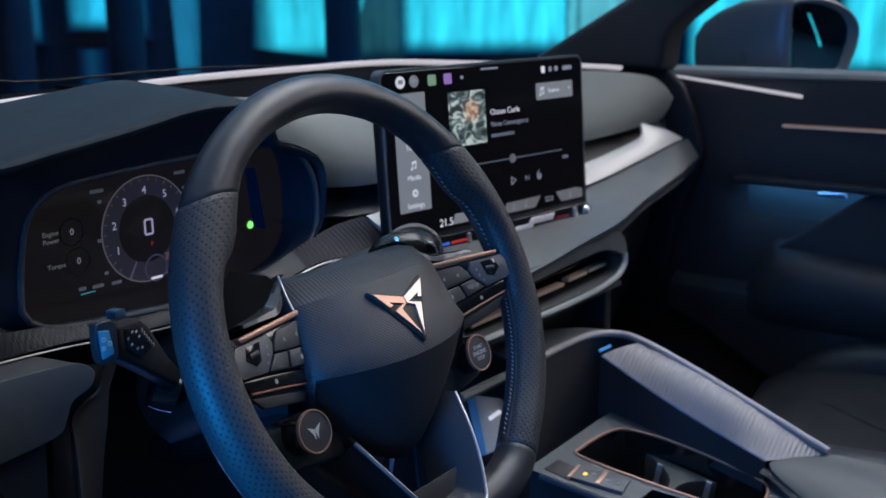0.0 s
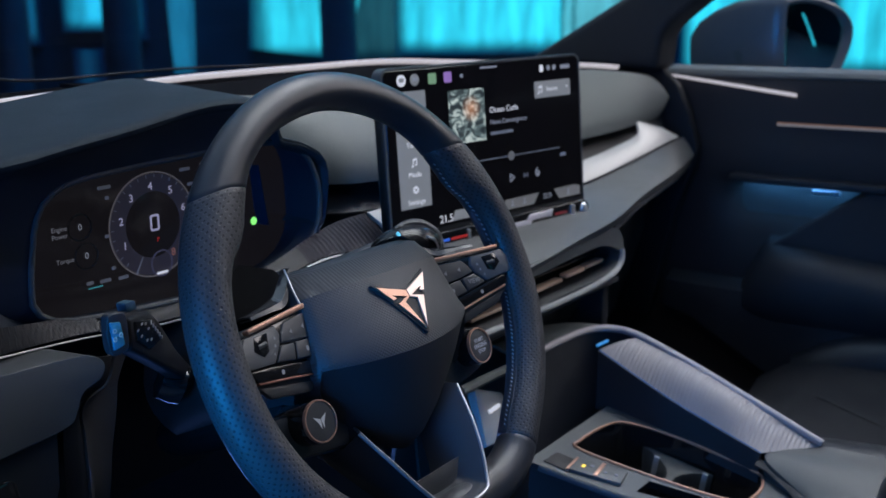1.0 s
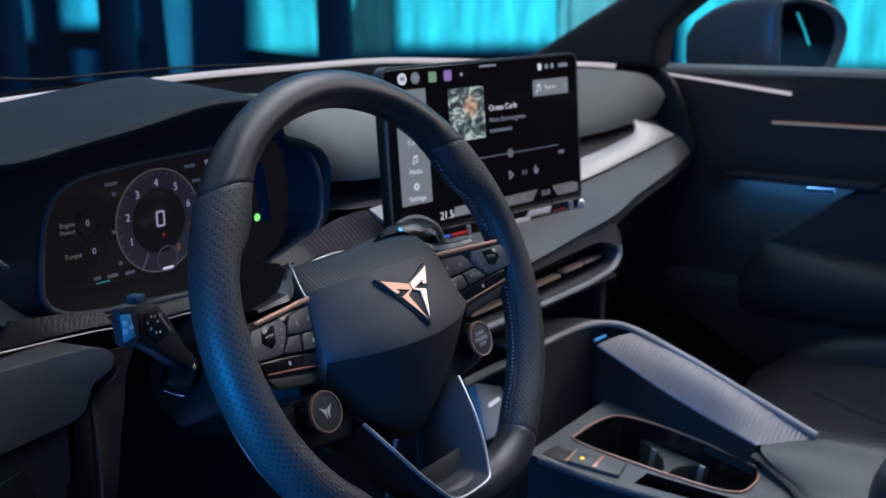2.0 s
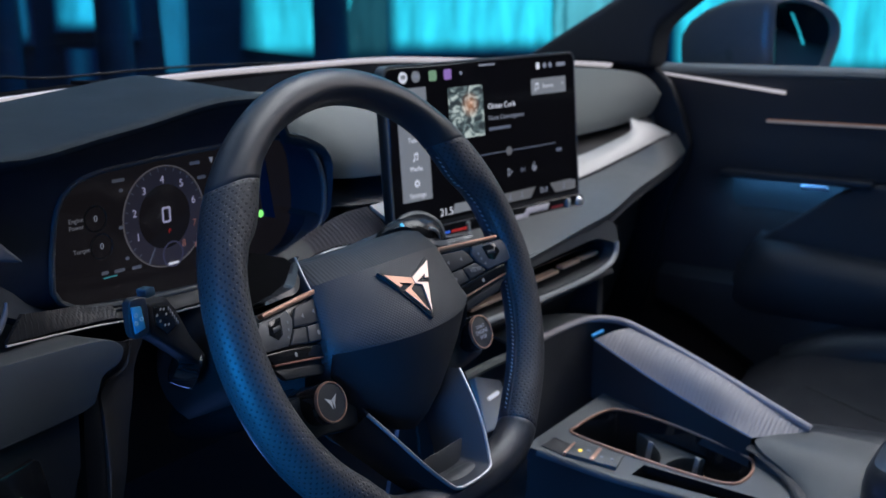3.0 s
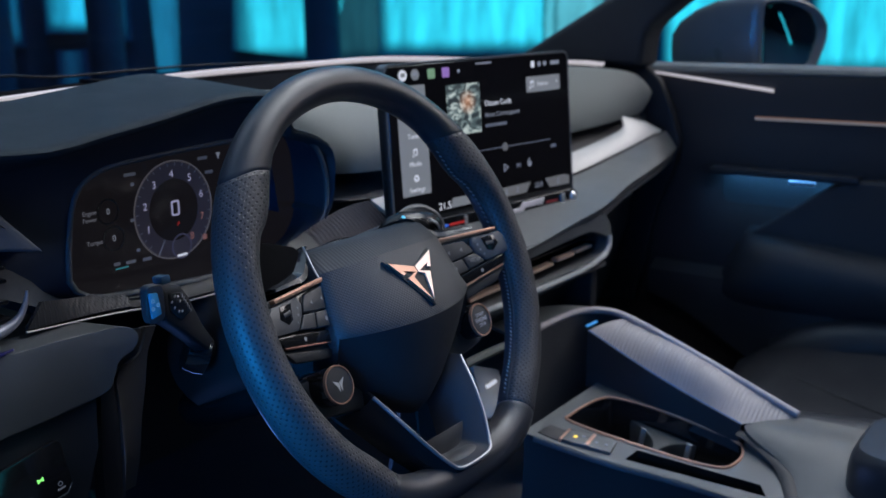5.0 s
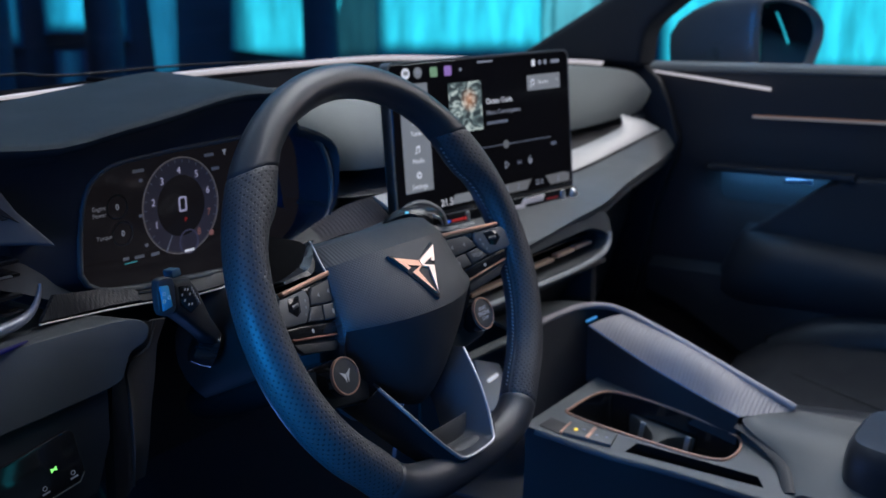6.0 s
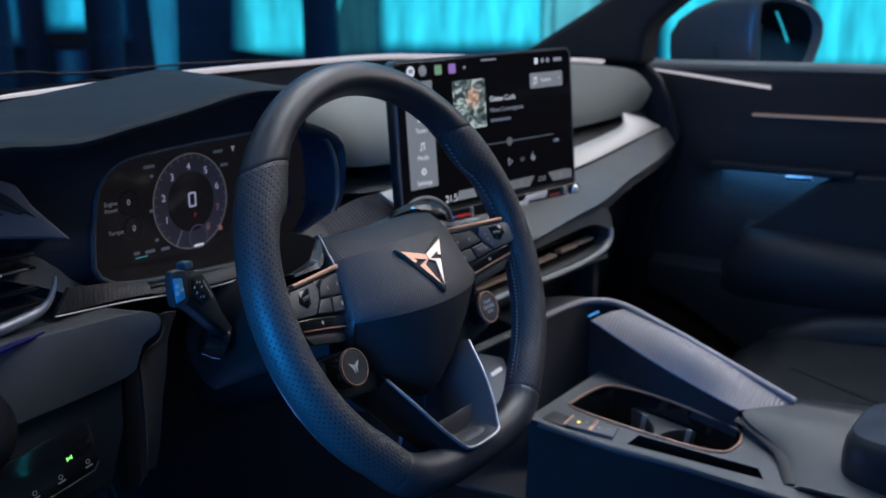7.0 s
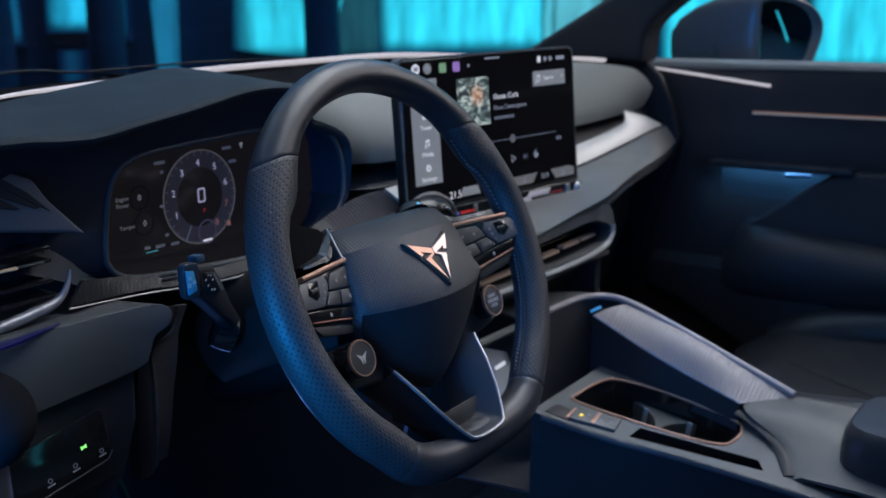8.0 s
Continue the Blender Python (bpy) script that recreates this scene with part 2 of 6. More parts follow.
def prism(poly, depth, m=None, bevel=0.0, seg=2, bm=None):
    """A flat outline (x, y) given depth along its own z, from -depth to 0, with rounded edges."""
    own = bmesh.new()
    top = [own.verts.new((x, y, 0)) for x, y in poly]
    low = [own.verts.new((x, y, -depth)) for x, y in poly]
    own.faces.new(top)
    own.faces.new(low[::-1])
    k = len(poly)
    for i in range(k):
        own.faces.new((top[i], low[i], low[(i + 1) % k], top[(i + 1) % k]))
    bmesh.ops.recalc_face_normals(own, faces=own.faces)
    if bevel:
        bmesh.ops.bevel(own, geom=[e for e in own.edges], offset=bevel, segments=seg, affect="EDGES", profile=0.5, clamp_overlap=True)
    if m is not None:
        own.transform(m)
    if bm is None:
        return own
    me = bpy.data.meshes.new("tmp")
    own.to_mesh(me)
    own.free()
    bm.from_mesh(me)
    bpy.data.meshes.remove(me)
    return bm


def rounded(w, h, r, n=5):
    """A rounded rectangle about the origin."""
    out = []
    for cx, cy, a in ((w / 2 - r, h / 2 - r, 0), (-w / 2 + r, h / 2 - r, 90), (-w / 2 + r, -h / 2 + r, 180), (w / 2 - r, -h / 2 + r, 270)):
        out += [(cx + r * math.cos(radians(a + 90 * i / n)), cy + r * math.sin(radians(a + 90 * i / n))) for i in range(n + 1)]
    return out


def circle(r, n=32, cx=0, cy=0):
    return [(cx + r * math.cos(2 * math.pi * i / n), cy + r * math.sin(2 * math.pi * i / n)) for i in range(n)]


def box(x0, x1, y0, y1, z0, z1, bevel=0.004, bm=None, m=None):
    mm = Matrix.Translation(((x0 + x1) / 2, (y0 + y1) / 2, z1))
    return prism([((x0 - x1) / 2, (y0 - y1) / 2), ((x1 - x0) / 2, (y0 - y1) / 2), ((x1 - x0) / 2, (y1 - y0) / 2), ((x0 - x1) / 2, (y1 - y0) / 2)], z1 - z0, (m @ mm) if m is not None else mm, bevel, bm=bm)


def lathe(profile, n=36, m=None):
    """A turned body: (radius, height) pairs about z."""
    bm = loft([[(r * math.cos(2 * math.pi * j / n), r * math.sin(2 * math.pi * j / n), h) for j in range(n)] for r, h in profile])
    if m is not None:
        bm.transform(m)
    return bm


def ring_path(outer, inner, depth, m=None):
    """A flat frame between two outlines of equal count, with depth along -z."""
    a = [(x, y, 0) for x, y in outer]
    b = [(x, y, 0) for x, y in inner]
    c = [(x, y, -depth) for x, y in inner]
    d = [(x, y, -depth) for x, y in outer]
    bm = grid([a, b, c, d, a], wrap=True)
    bmesh.ops.remove_doubles(bm, verts=bm.verts, dist=1e-6)
    if m is not None:
        bm.transform(m)
    return bm


def lettering(text, size, material, parent, m, name="lettering", align="CENTER", label=""):
    cu = bpy.data.curves.new(name, "FONT")
    cu.body, cu.size, cu.align_x, cu.align_y, cu.extrude = text, size, align, "CENTER", 0.0001
    tmp = new("tmp_text", cu)
    bpy.context.view_layer.update()
    me = bpy.data.meshes.new_from_object(tmp)
    bpy.data.objects.remove(tmp)
    me.materials.clear()
    me.materials.append(material)
    ob = new(name, me)
    ob.parent = parent
    ob.matrix_local = m
    if label:
        tagged(ob, label)
    return ob


def axes(origin, ex, ey):
    """A frame from an origin and two directions (x and y of a flat outline)."""
    ex, ey = Vector(ex).normalized(), Vector(ey).normalized()
    ez = ex.cross(ey).normalized()
    ey = ez.cross(ex)
    m = Matrix((ex, ey, ez)).transposed().to_4x4()
    m.translation = origin
    return m


# ---- the hall round the car ----
HALL = pose(0, 0, 0, 0, 0, -55)          # the hall's far wall faces the car
floor = part("ground", box(-14, 14, -14, 14, -0.45, -0.35, 0, m=HALL), CONCRETE, None)
tagged(floor, "dark polished concrete floor of a studio hall", "floor", kind="structure")


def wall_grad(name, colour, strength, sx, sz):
    """A wall bay that glows in place of lamplight: brightest in the middle, dying away softly to its edges, blotched
    like concrete.
    """
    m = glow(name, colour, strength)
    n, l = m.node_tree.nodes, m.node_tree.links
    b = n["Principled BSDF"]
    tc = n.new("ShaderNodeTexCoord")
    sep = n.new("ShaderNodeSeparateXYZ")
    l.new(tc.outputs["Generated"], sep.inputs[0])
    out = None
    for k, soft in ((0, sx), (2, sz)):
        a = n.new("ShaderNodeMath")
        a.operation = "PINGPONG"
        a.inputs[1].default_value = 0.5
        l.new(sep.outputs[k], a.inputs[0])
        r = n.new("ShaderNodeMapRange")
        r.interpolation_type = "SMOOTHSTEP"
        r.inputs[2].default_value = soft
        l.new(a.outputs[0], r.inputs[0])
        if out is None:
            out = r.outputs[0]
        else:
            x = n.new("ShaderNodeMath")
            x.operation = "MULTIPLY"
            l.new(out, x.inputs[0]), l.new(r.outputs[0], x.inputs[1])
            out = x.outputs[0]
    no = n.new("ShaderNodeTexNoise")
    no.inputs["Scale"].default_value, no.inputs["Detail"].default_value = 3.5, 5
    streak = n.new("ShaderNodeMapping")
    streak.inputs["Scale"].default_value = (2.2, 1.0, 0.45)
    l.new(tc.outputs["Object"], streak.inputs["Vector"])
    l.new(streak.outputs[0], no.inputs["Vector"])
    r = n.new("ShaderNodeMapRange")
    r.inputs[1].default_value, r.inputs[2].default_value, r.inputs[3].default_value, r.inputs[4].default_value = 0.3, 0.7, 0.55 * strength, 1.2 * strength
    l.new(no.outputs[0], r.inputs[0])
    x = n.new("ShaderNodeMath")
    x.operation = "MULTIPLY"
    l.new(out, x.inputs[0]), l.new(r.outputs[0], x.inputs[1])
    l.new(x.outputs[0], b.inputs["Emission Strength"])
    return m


for nm, a in (("wall_north", (-14, 14, 9.6, 9.9)), ("wall_south", (-14, 14, -9.9, -9.6)), ("wall_east", (13.7, 14, -9.6, 9.6)), ("wall_west", (-14, -13.7, -9.6, 9.6))):
    w = part(nm, box(a[0], a[1], a[2], a[3], -0.35, 6.0, 0, m=HALL), DARK_WALL, None)
    tagged(w, "dark blue concrete wall of the studio hall", "wall", kind="structure")
tagged(part("ceiling", box(-14, 14, -9.9, 9.9, 6.0, 6.2, 0, m=HALL), DARK_WALL, None), "dark concrete hall ceiling", "ceiling", kind="structure")

# glowing bays in the far wall, lamplight put into the surface: centre and width along the wall, foot and head, colour,
# strength
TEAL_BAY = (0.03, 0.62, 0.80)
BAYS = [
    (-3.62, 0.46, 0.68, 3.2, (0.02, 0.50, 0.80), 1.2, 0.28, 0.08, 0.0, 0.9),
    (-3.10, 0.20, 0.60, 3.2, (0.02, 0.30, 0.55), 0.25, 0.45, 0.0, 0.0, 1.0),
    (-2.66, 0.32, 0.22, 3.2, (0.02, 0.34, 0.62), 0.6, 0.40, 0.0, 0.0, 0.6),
    # low dim patch imitates the blue reflection under the bay
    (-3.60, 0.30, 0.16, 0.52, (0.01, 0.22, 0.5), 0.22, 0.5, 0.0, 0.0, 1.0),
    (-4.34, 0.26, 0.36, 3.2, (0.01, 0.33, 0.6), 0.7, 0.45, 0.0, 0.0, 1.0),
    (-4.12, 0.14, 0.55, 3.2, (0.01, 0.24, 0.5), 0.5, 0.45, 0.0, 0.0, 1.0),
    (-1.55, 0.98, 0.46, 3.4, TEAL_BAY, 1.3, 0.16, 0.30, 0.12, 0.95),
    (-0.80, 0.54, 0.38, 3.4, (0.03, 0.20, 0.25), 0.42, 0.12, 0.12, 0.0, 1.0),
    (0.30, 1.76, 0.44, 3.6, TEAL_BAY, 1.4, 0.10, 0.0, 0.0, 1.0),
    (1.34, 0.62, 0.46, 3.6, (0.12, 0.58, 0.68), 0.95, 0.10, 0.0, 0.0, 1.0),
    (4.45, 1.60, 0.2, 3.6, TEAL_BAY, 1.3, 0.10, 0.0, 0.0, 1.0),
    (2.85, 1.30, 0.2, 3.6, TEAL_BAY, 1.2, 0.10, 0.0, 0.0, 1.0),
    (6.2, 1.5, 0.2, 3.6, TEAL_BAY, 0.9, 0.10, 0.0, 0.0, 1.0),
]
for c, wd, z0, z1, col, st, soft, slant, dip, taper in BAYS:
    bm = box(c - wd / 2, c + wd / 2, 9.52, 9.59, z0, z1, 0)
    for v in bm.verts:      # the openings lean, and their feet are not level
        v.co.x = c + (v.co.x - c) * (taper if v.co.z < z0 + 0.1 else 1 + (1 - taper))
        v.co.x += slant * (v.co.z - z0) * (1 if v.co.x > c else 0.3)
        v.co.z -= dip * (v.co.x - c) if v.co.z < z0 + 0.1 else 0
    bay = part("glow_bay", bm, wall_grad("glow_bay", col, st, soft, 0.06), None)
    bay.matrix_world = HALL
    tagged(bay, "teal concrete wall bay behind the car, its light a glow", "wall bay", group="lit wall bays", kind="structure")
# unseen glowing panel, added so the door mirror reflects a teal strip
lit = part("mirror_strip_panel", box(-0.24, 0.24, -0.05, 0.05, -0.75, 2.0, 0), wall_grad("mirror_strip_glow", TEAL_BAY, 1.0, 0.15, 0.03), None)
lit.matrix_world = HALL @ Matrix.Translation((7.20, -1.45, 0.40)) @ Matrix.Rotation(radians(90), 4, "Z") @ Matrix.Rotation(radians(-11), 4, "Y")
tagged(lit, "unseen teal panel added for the strip in the mirror glass", "light panel", kind="structure")
for c in (-1.02, -2.95, -3.95, 1.75):
    col = part("column", loft([[(c + 0.16 * math.cos(k * math.pi / 8), 8.6 + 0.16 * math.sin(k * math.pi / 8), z) for k in range(16)] for z in (-0.35, 5.99)]), DARK_WALL, None)
    col.matrix_world = HALL
    tagged(col, "round dark concrete column in the hall", "column", group="hall columns", kind="structure")

# ---- the car's floor and body ----
cabin_floor = part("cabin_floor", box(-0.42, 1.1, -0.9, 0.75, -0.04, 0.0, 0.004), CARPET, None)
tagged(cabin_floor, "black carpeted cabin floor", "floor", kind="structure")
firewall = part("firewall", grid([[(-0.42, 0.50, 0.0), (1.1, 0.50, 0.0)], [(-0.42, 0.60, 0.3), (1.1, 0.60, 0.3)], [(-0.42, 0.66, 0.80), (1.1, 0.66, 0.80)]], 0.02), CARPET, None)
tagged(firewall, "dark carpeted front bulkhead of the footwell", "bulkhead", kind="structure")

body = thing("car_body", "dark painted car body with pillars and windscreen", "car body")


def pillar(x0, x1):
    poly = [(0.47, 0.822), (0.30, 0.919), (-0.35, 1.285), (-0.42, 1.255), (0.04, 1.000), (0.161, 0.9205), (0.203, 0.888), (0.2195, 0.868), (0.226, 0.812)]
    m = axes((x1, 0, 0), (0, 1, 0), (0, 0, 1))
    return prism(poly, x1 - x0, m, 0.012, 3)


part("a_pillar", pillar(0.955, 1.03), SOFT_DARK, body, "dark fabric-covered windscreen pillar")
pl = prism([(0.27, 0.935), (-0.35, 1.285), (-0.42, 1.26), (0.10, 0.935)], 0.06, axes((-0.30, 0, 0), (0, 1, 0), (0, 0, 1)), 0.012, 3)
part("a_pillar", pl, SOFT_DARK, body, "dark fabric-covered windscreen pillar")


def screen_foot(x):
    """How far ahead the windscreen's foot lies."""
    return 0.47 + 0.27 * (1 - ((x - 0.345) / 0.66) ** 2)


ws = [[(x, screen_foot(x) * (1 - s) + (-0.35 + 0.08 * (1 - ((x - 0.345) / 0.66) ** 2)) * s, 0.815 + 0.475 * s) for x in np.linspace(-0.55, 1.0, 19)] for s in (0, 0.5, 1)]
wso = part("windscreen", grid(ws, 0.005), GLASS, body, "clear windscreen glass")
wso.visible_shadow = False
part("roof_header", tube(smooth([(-0.33, -0.33, 1.285), (0.35, -0.27, 1.32), (1.0, -0.33, 1.285)], 20), 0.035, 10, flat=0.5), SOFT_DARK, body)
part("scuttle", grid([[(x, 0.02 + screen_foot(x), 0.80) for x in np.linspace(-0.42, 1.12, 13)], [(x, 0.3 + screen_foot(x), 0.79) for x in np.linspace(-0.42, 1.12, 13)], [(x, 1.75, 0.66) for x in np.linspace(-0.42, 1.12, 13)]], 0.02), PAINT, body, "dark painted bonnet")
def hinge_ring(z, k):
    return [(-0.428 + 0.044 * k * math.copysign(abs(math.cos(a)) ** 0.6, math.cos(a)), 0.035 + 0.045 * k * math.copysign(abs(math.sin(a)) ** 0.6, math.sin(a)), z) for a in np.linspace(0, 2 * math.pi, 28, endpoint=False)]


part("hinge_post", loft([hinge_ring(0.0, 0.9), hinge_ring(0.45, 0.95), hinge_ring(0.62, 1.0), hinge_ring(0.668, 0.98), hinge_ring(0.676, 0.8)]), SOFT_DARK, body, "black trim post at the door opening")
bm = bmesh.new()
bmesh.ops.create_uvsphere(bm, u_segments=32, v_segments=18, radius=1.0)
bm.transform(axes((-0.394, 0.020, 0.688), (0.86, -0.51, 0), (0, 0, 1)) @ Matrix.Diagonal((0.0305, 0.0275, 0.040, 1)))
part("hinge_cover", bm, DECK, body, "round black cap at the door opening")
part("door_sill", box(-0.46, -0.36, -0.9, 0.35, -0.05, 0.10, 0.012), PAINT, body)

# ---- dashboard ----
dash = thing("dashboard", "wide grey and black car dashboard with light strips", "dashboard")
LIP = [(-0.40, 0.10, 0.818), (-0.30, 0.128, 0.830), (-0.22, 0.135, 0.825), (-0.16, 0.14, 0.831), (-0.105, 0.145, 0.837), (-0.04, 0.15, 0.846), (0.01, 0.155, 0.846), (0.052, 0.165, 0.838), (0.071, 0.178, 0.817), (0.084, 0.187, 0.8050), (0.100, 0.191, 0.8010), (0.1235, 0.196, 0.794), (0.1464, 0.199, 0.783), (0.1545, 0.199, 0.772), (0.1565, 0.199, 0.757), (0.1520, 0.2, 0.7235), (0.1427, 0.2, 0.712)]
BACK = [(-0.40, 0.18, 0.828), (-0.30, 0.23, 0.834), (-0.20, 0.28, 0.840), (-0.10, 0.30, 0.8475), (0.0, 0.31, 0.8565), (0.035, 0.31, 0.8535), (0.060, 0.305, 0.840), (0.095, 0.29, 0.822), (0.125, 0.275, 0.797), (0.145, 0.27, 0.783), (0.152, 0.27, 0.771), (0.154, 0.27, 0.756), (0.150, 0.27, 0.7235), (0.141, 0.27, 0.712)]
lip, back = smooth(LIP, 48), smooth(BACK, 48)
rows = [[p + Vector((0, y_, z_)) for p in lip] for y_, z_ in ((0.010, -0.0105), (0.0045, -0.0085), (0.0015, -0.0060), (0.0005, -0.0035), (0.0020, -0.0010), (0.0050, 0.0006))]
for k in range(1, 9):
    s = k / 8
    rows.append([a.lerp(b, s) + Vector((0, 0, 0.003 * math.sin(math.pi * s) * max(0.0, 1 - i / 40))) for i, (a, b) in enumerate(zip(lip, back))])
rows.append([p + Vector((0, 0.002, -0.006)) for p in back])
part("cluster_hood", grid(rows), HOOD, dash, "grey grained leather hood over the instruments")
# funnel from the hood's lip down to the instruments
OUT = [(-0.02, 0.1545, 0.8445), (-0.105, 0.148, 0.834), (-0.17, 0.143, 0.827), (-0.22, 0.138, 0.8225), (-0.30, 0.131, 0.8275), (-0.38, 0.125, 0.812), (-0.33, 0.16, 0.75), (-0.25, 0.172, 0.72), (-0.195, 0.182, 0.696), (-0.138, 0.188, 0.686), (-0.06, 0.19, 0.678), (0.02, 0.19, 0.674), (0.10, 0.192, 0.684), (0.134, 0.197, 0.7015), (0.1427, 0.2, 0.712), (0.152, 0.2, 0.7235), (0.156, 0.199, 0.757), (0.154, 0.199, 0.7715), (0.146, 0.199, 0.782), (0.1235, 0.196, 0.793), (0.100, 0.191, 0.8000), (0.084, 0.187, 0.8040), (0.071, 0.178, 0.816), (0.050, 0.165, 0.837)]
INN = [(-0.02, 0.205, 0.798), (-0.08, 0.203, 0.796), (-0.125, 0.20, 0.793), (-0.148, 0.198, 0.784), (-0.160, 0.196, 0.770), (-0.166, 0.195, 0.748), (-0.170, 0.194, 0.722), (-0.168, 0.194, 0.704), (-0.145, 0.194, 0.691), (-0.08, 0.196, 0.684), (0.02, 0.198, 0.679), (0.10, 0.20, 0.688), (0.138, 0.204, 0.704), (0.149, 0.206, 0.727), (0.147, 0.206, 0.756), (0.130, 0.205, 0.783), (0.098, 0.205, 0.797), (0.05, 0.205, 0.799)]


def by_angle(points, n=96, cx=-0.01, cz=0.742):
    """A closed loop taken at even angles about the instruments' middle."""
    loop_ = smooth(points, 400, True)
    an_ = np.array([math.atan2(p.z - cz, p.x - cx) for p in loop_])
    order = np.argsort(an_)
    want = np.linspace(-math.pi, math.pi, n, endpoint=False)
    return [Vector([np.interp(w_, an_[order], np.array([loop_[k][j] for k in order]), period=2 * math.pi) for j in range(3)]) for w_ in want]


o, q = by_angle(OUT), by_angle(INN)
md = [a.lerp(b, 0.5) + Vector((0, 0.012, 0)) for a, b in zip(o, q)]
# blue light on the surround and bezel is put into this base colour
SURROUND = mat("blue_lit_surround", (0.012, 0.022, 0.039), 0.55, 0, 0.25, 1500, 0.15)
part("cluster_surround", grid([o, md, q, [p + Vector((0, 0.012, 0)) for p in q], [p + Vector((0, 0.012, 0)) for p in md], [p + Vector((0, 0.012, 0)) for p in o]], wrap=True), SURROUND, dash, "dark surround of the instruments, blue light put into its colour")

# light strip along the windscreen side of the dash
SP = [(-0.34, 0.17, 0.8435), (-0.19, 0.29, 0.8438), (-0.06, 0.38, 0.8395), (0.08, 0.44, 0.8375), (0.22, 0.468, 0.8395), (0.40, 0.475, 0.840), (0.58, 0.468, 0.840), (0.72, 0.40, 0.833), (0.855, 0.30, 0.825), (0.905, 0.268, 0.820)]
sp = smooth(SP, 60)
part("light_strip", tube(sp, [0.0015 + 0.004 * min(1, k / 20) for k in range(60)], 8, flat=0.55, up=(0, 0.6, 1)), STRIP, dash, "pale ambient light strip across the dash")
deck = [[p + Vector((0, -0.004, -0.006)) for p in sp], [Vector((p.x, min(screen_foot(p.x) - 0.01, p.y + 0.12), p.z - 0.006)) for p in sp], [Vector((p.x, max(screen_foot(p.x), p.y + 0.03), 0.813)) for p in sp]]
part("top_deck", grid(deck, 0.006), DECK, dash, "black dash top towards the windscreen")
part("dash_brow", tube(smooth([(-0.34, 0.33, 0.853), (-0.12, 0.47, 0.850), (0.03, 0.56, 0.846), (0.13, 0.60, 0.838), (0.40, 0.62, 0.838), (0.8, 0.52, 0.825)], 30), 0.0018, 8, flat=0.7), SATIN_BLACK, dash)

# pad band right of the instruments
PB = [(0.095, 0.300, 0.746), (0.150, 0.285, 0.744), (0.190, 0.240, 0.742), (0.25, 0.218, 0.739), (0.45, 0.212, 0.737), (0.715, 0.212, 0.735), (0.85, 0.214, 0.737), (0.935, 0.216, 0.740), (0.968, 0.219, 0.749), (0.976, 0.222, 0.766)]
PTOP = [(0.055, 0.325, 0.838), (0.120, 0.310, 0.834), (0.180, 0.288, 0.830), (0.25, 0.275, 0.825), (0.45, 0.27, 0.828), (0.69, 0.258, 0.827), (0.79, 0.25, 0.823), (0.905, 0.236, 0.812), (0.960, 0.228, 0.799), (0.976, 0.224, 0.778)]
pb, pt = smooth(PB, 40), smooth(PTOP, 40)
rows = []
for k in range(9):
    s = k / 8
    rows.append([a.lerp(b, s) + Vector((0, -0.012 * math.sin(math.pi * s) ** 0.7, 0)) for a, b in zip(pb, pt)])
part("upper_pad", grid(rows, 0.006), SOFT, dash, "grey soft-touch upper dash pad")
part("pad_deck", grid([pt, [Vector((p.x, max(p.y, 0.25 + 0.22 * max(0, 1 - max(0, p.x - 0.55) / 0.42)), p.z + 0.006 if p.x < 0.7 else p.z)) for p in pt]], 0.004), DECK, dash)
part("pad_shadow_gap", grid([[p + Vector((0, 0.004, 0)) for p in pb], [p + Vector((0, 0.03, -0.004)) for p in pb], [p + Vector((0, 0.0, -0.030)) for p in pb]], 0.003), PLASTIC, dash)

# metal insert ledge
IF = [(0.22, 0.171, 0.684), (0.30, 0.170, 0.686), (0.45, 0.168, 0.688), (0.62, 0.168, 0.689), (0.76, 0.169, 0.700), (0.90, 0.172, 0.713), (0.945, 0.178, 0.714)]
IB = [(0.22, 0.205, 0.712), (0.30, 0.205, 0.713), (0.45, 0.199, 0.710), (0.62, 0.192, 0.7095), (0.76, 0.190, 0.721), (0.825, 0.192, 0.730), (0.84, 0.20, 0.745), (0.862, 0.205, 0.742)]
a, b = smooth(IF, 40), smooth(IB, 40)
part("metal_insert", grid([a, [p.lerp(r, 0.5) + Vector((0, -0.003, 0.003)) for p, r in zip(a, b)], b], 0.004), INSERT, dash, "brushed silver insert below the upper pad")

# lower body: ledge that slopes to a lip, then falls away
LP = [(0.20, 0.055, 0.650), (0.33, 0.058, 0.659), (0.41, 0.058, 0.667), (0.495, 0.058, 0.675), (0.63, 0.087, 0.680), (0.83, 0.129, 0.680), (0.99, 0.17, 0.680)]
lp = smooth(LP, 40)
top = smooth([(p[0], p[1] + 0.002, p[2] - 0.004) for p in IF[:-1]] + [(0.99, 0.19, 0.708)], 40)
rows = [top, [p.lerp(r, 0.5) + Vector((0, 0, 0.002)) for p, r in zip(top, lp)], [p.lerp(r, 0.9) + Vector((0, 0, 0.001)) for p, r in zip(top, lp)], lp, [p + Vector((0, 0.004, -0.010)) for p in lp]]
part("dash_ledge", grid(rows, 0.005), LEDGE, dash, "grey soft-touch ledge of the dash")
gl = [p + Vector((0, 0.006, -0.012)) for p in lp if p.x > 0.5]
part("glove_box", grid([gl, [p + Vector((0.0, 0.07, -0.012)) for p in gl], [p + Vector((0.0, 0.085, -0.12)) for p in gl], [p + Vector((0, 0.13, -0.26)) for p in gl], [p + Vector((0, 0.28, -0.30)) for p in gl]], 0.006), PLASTIC, dash, "black glove box front")
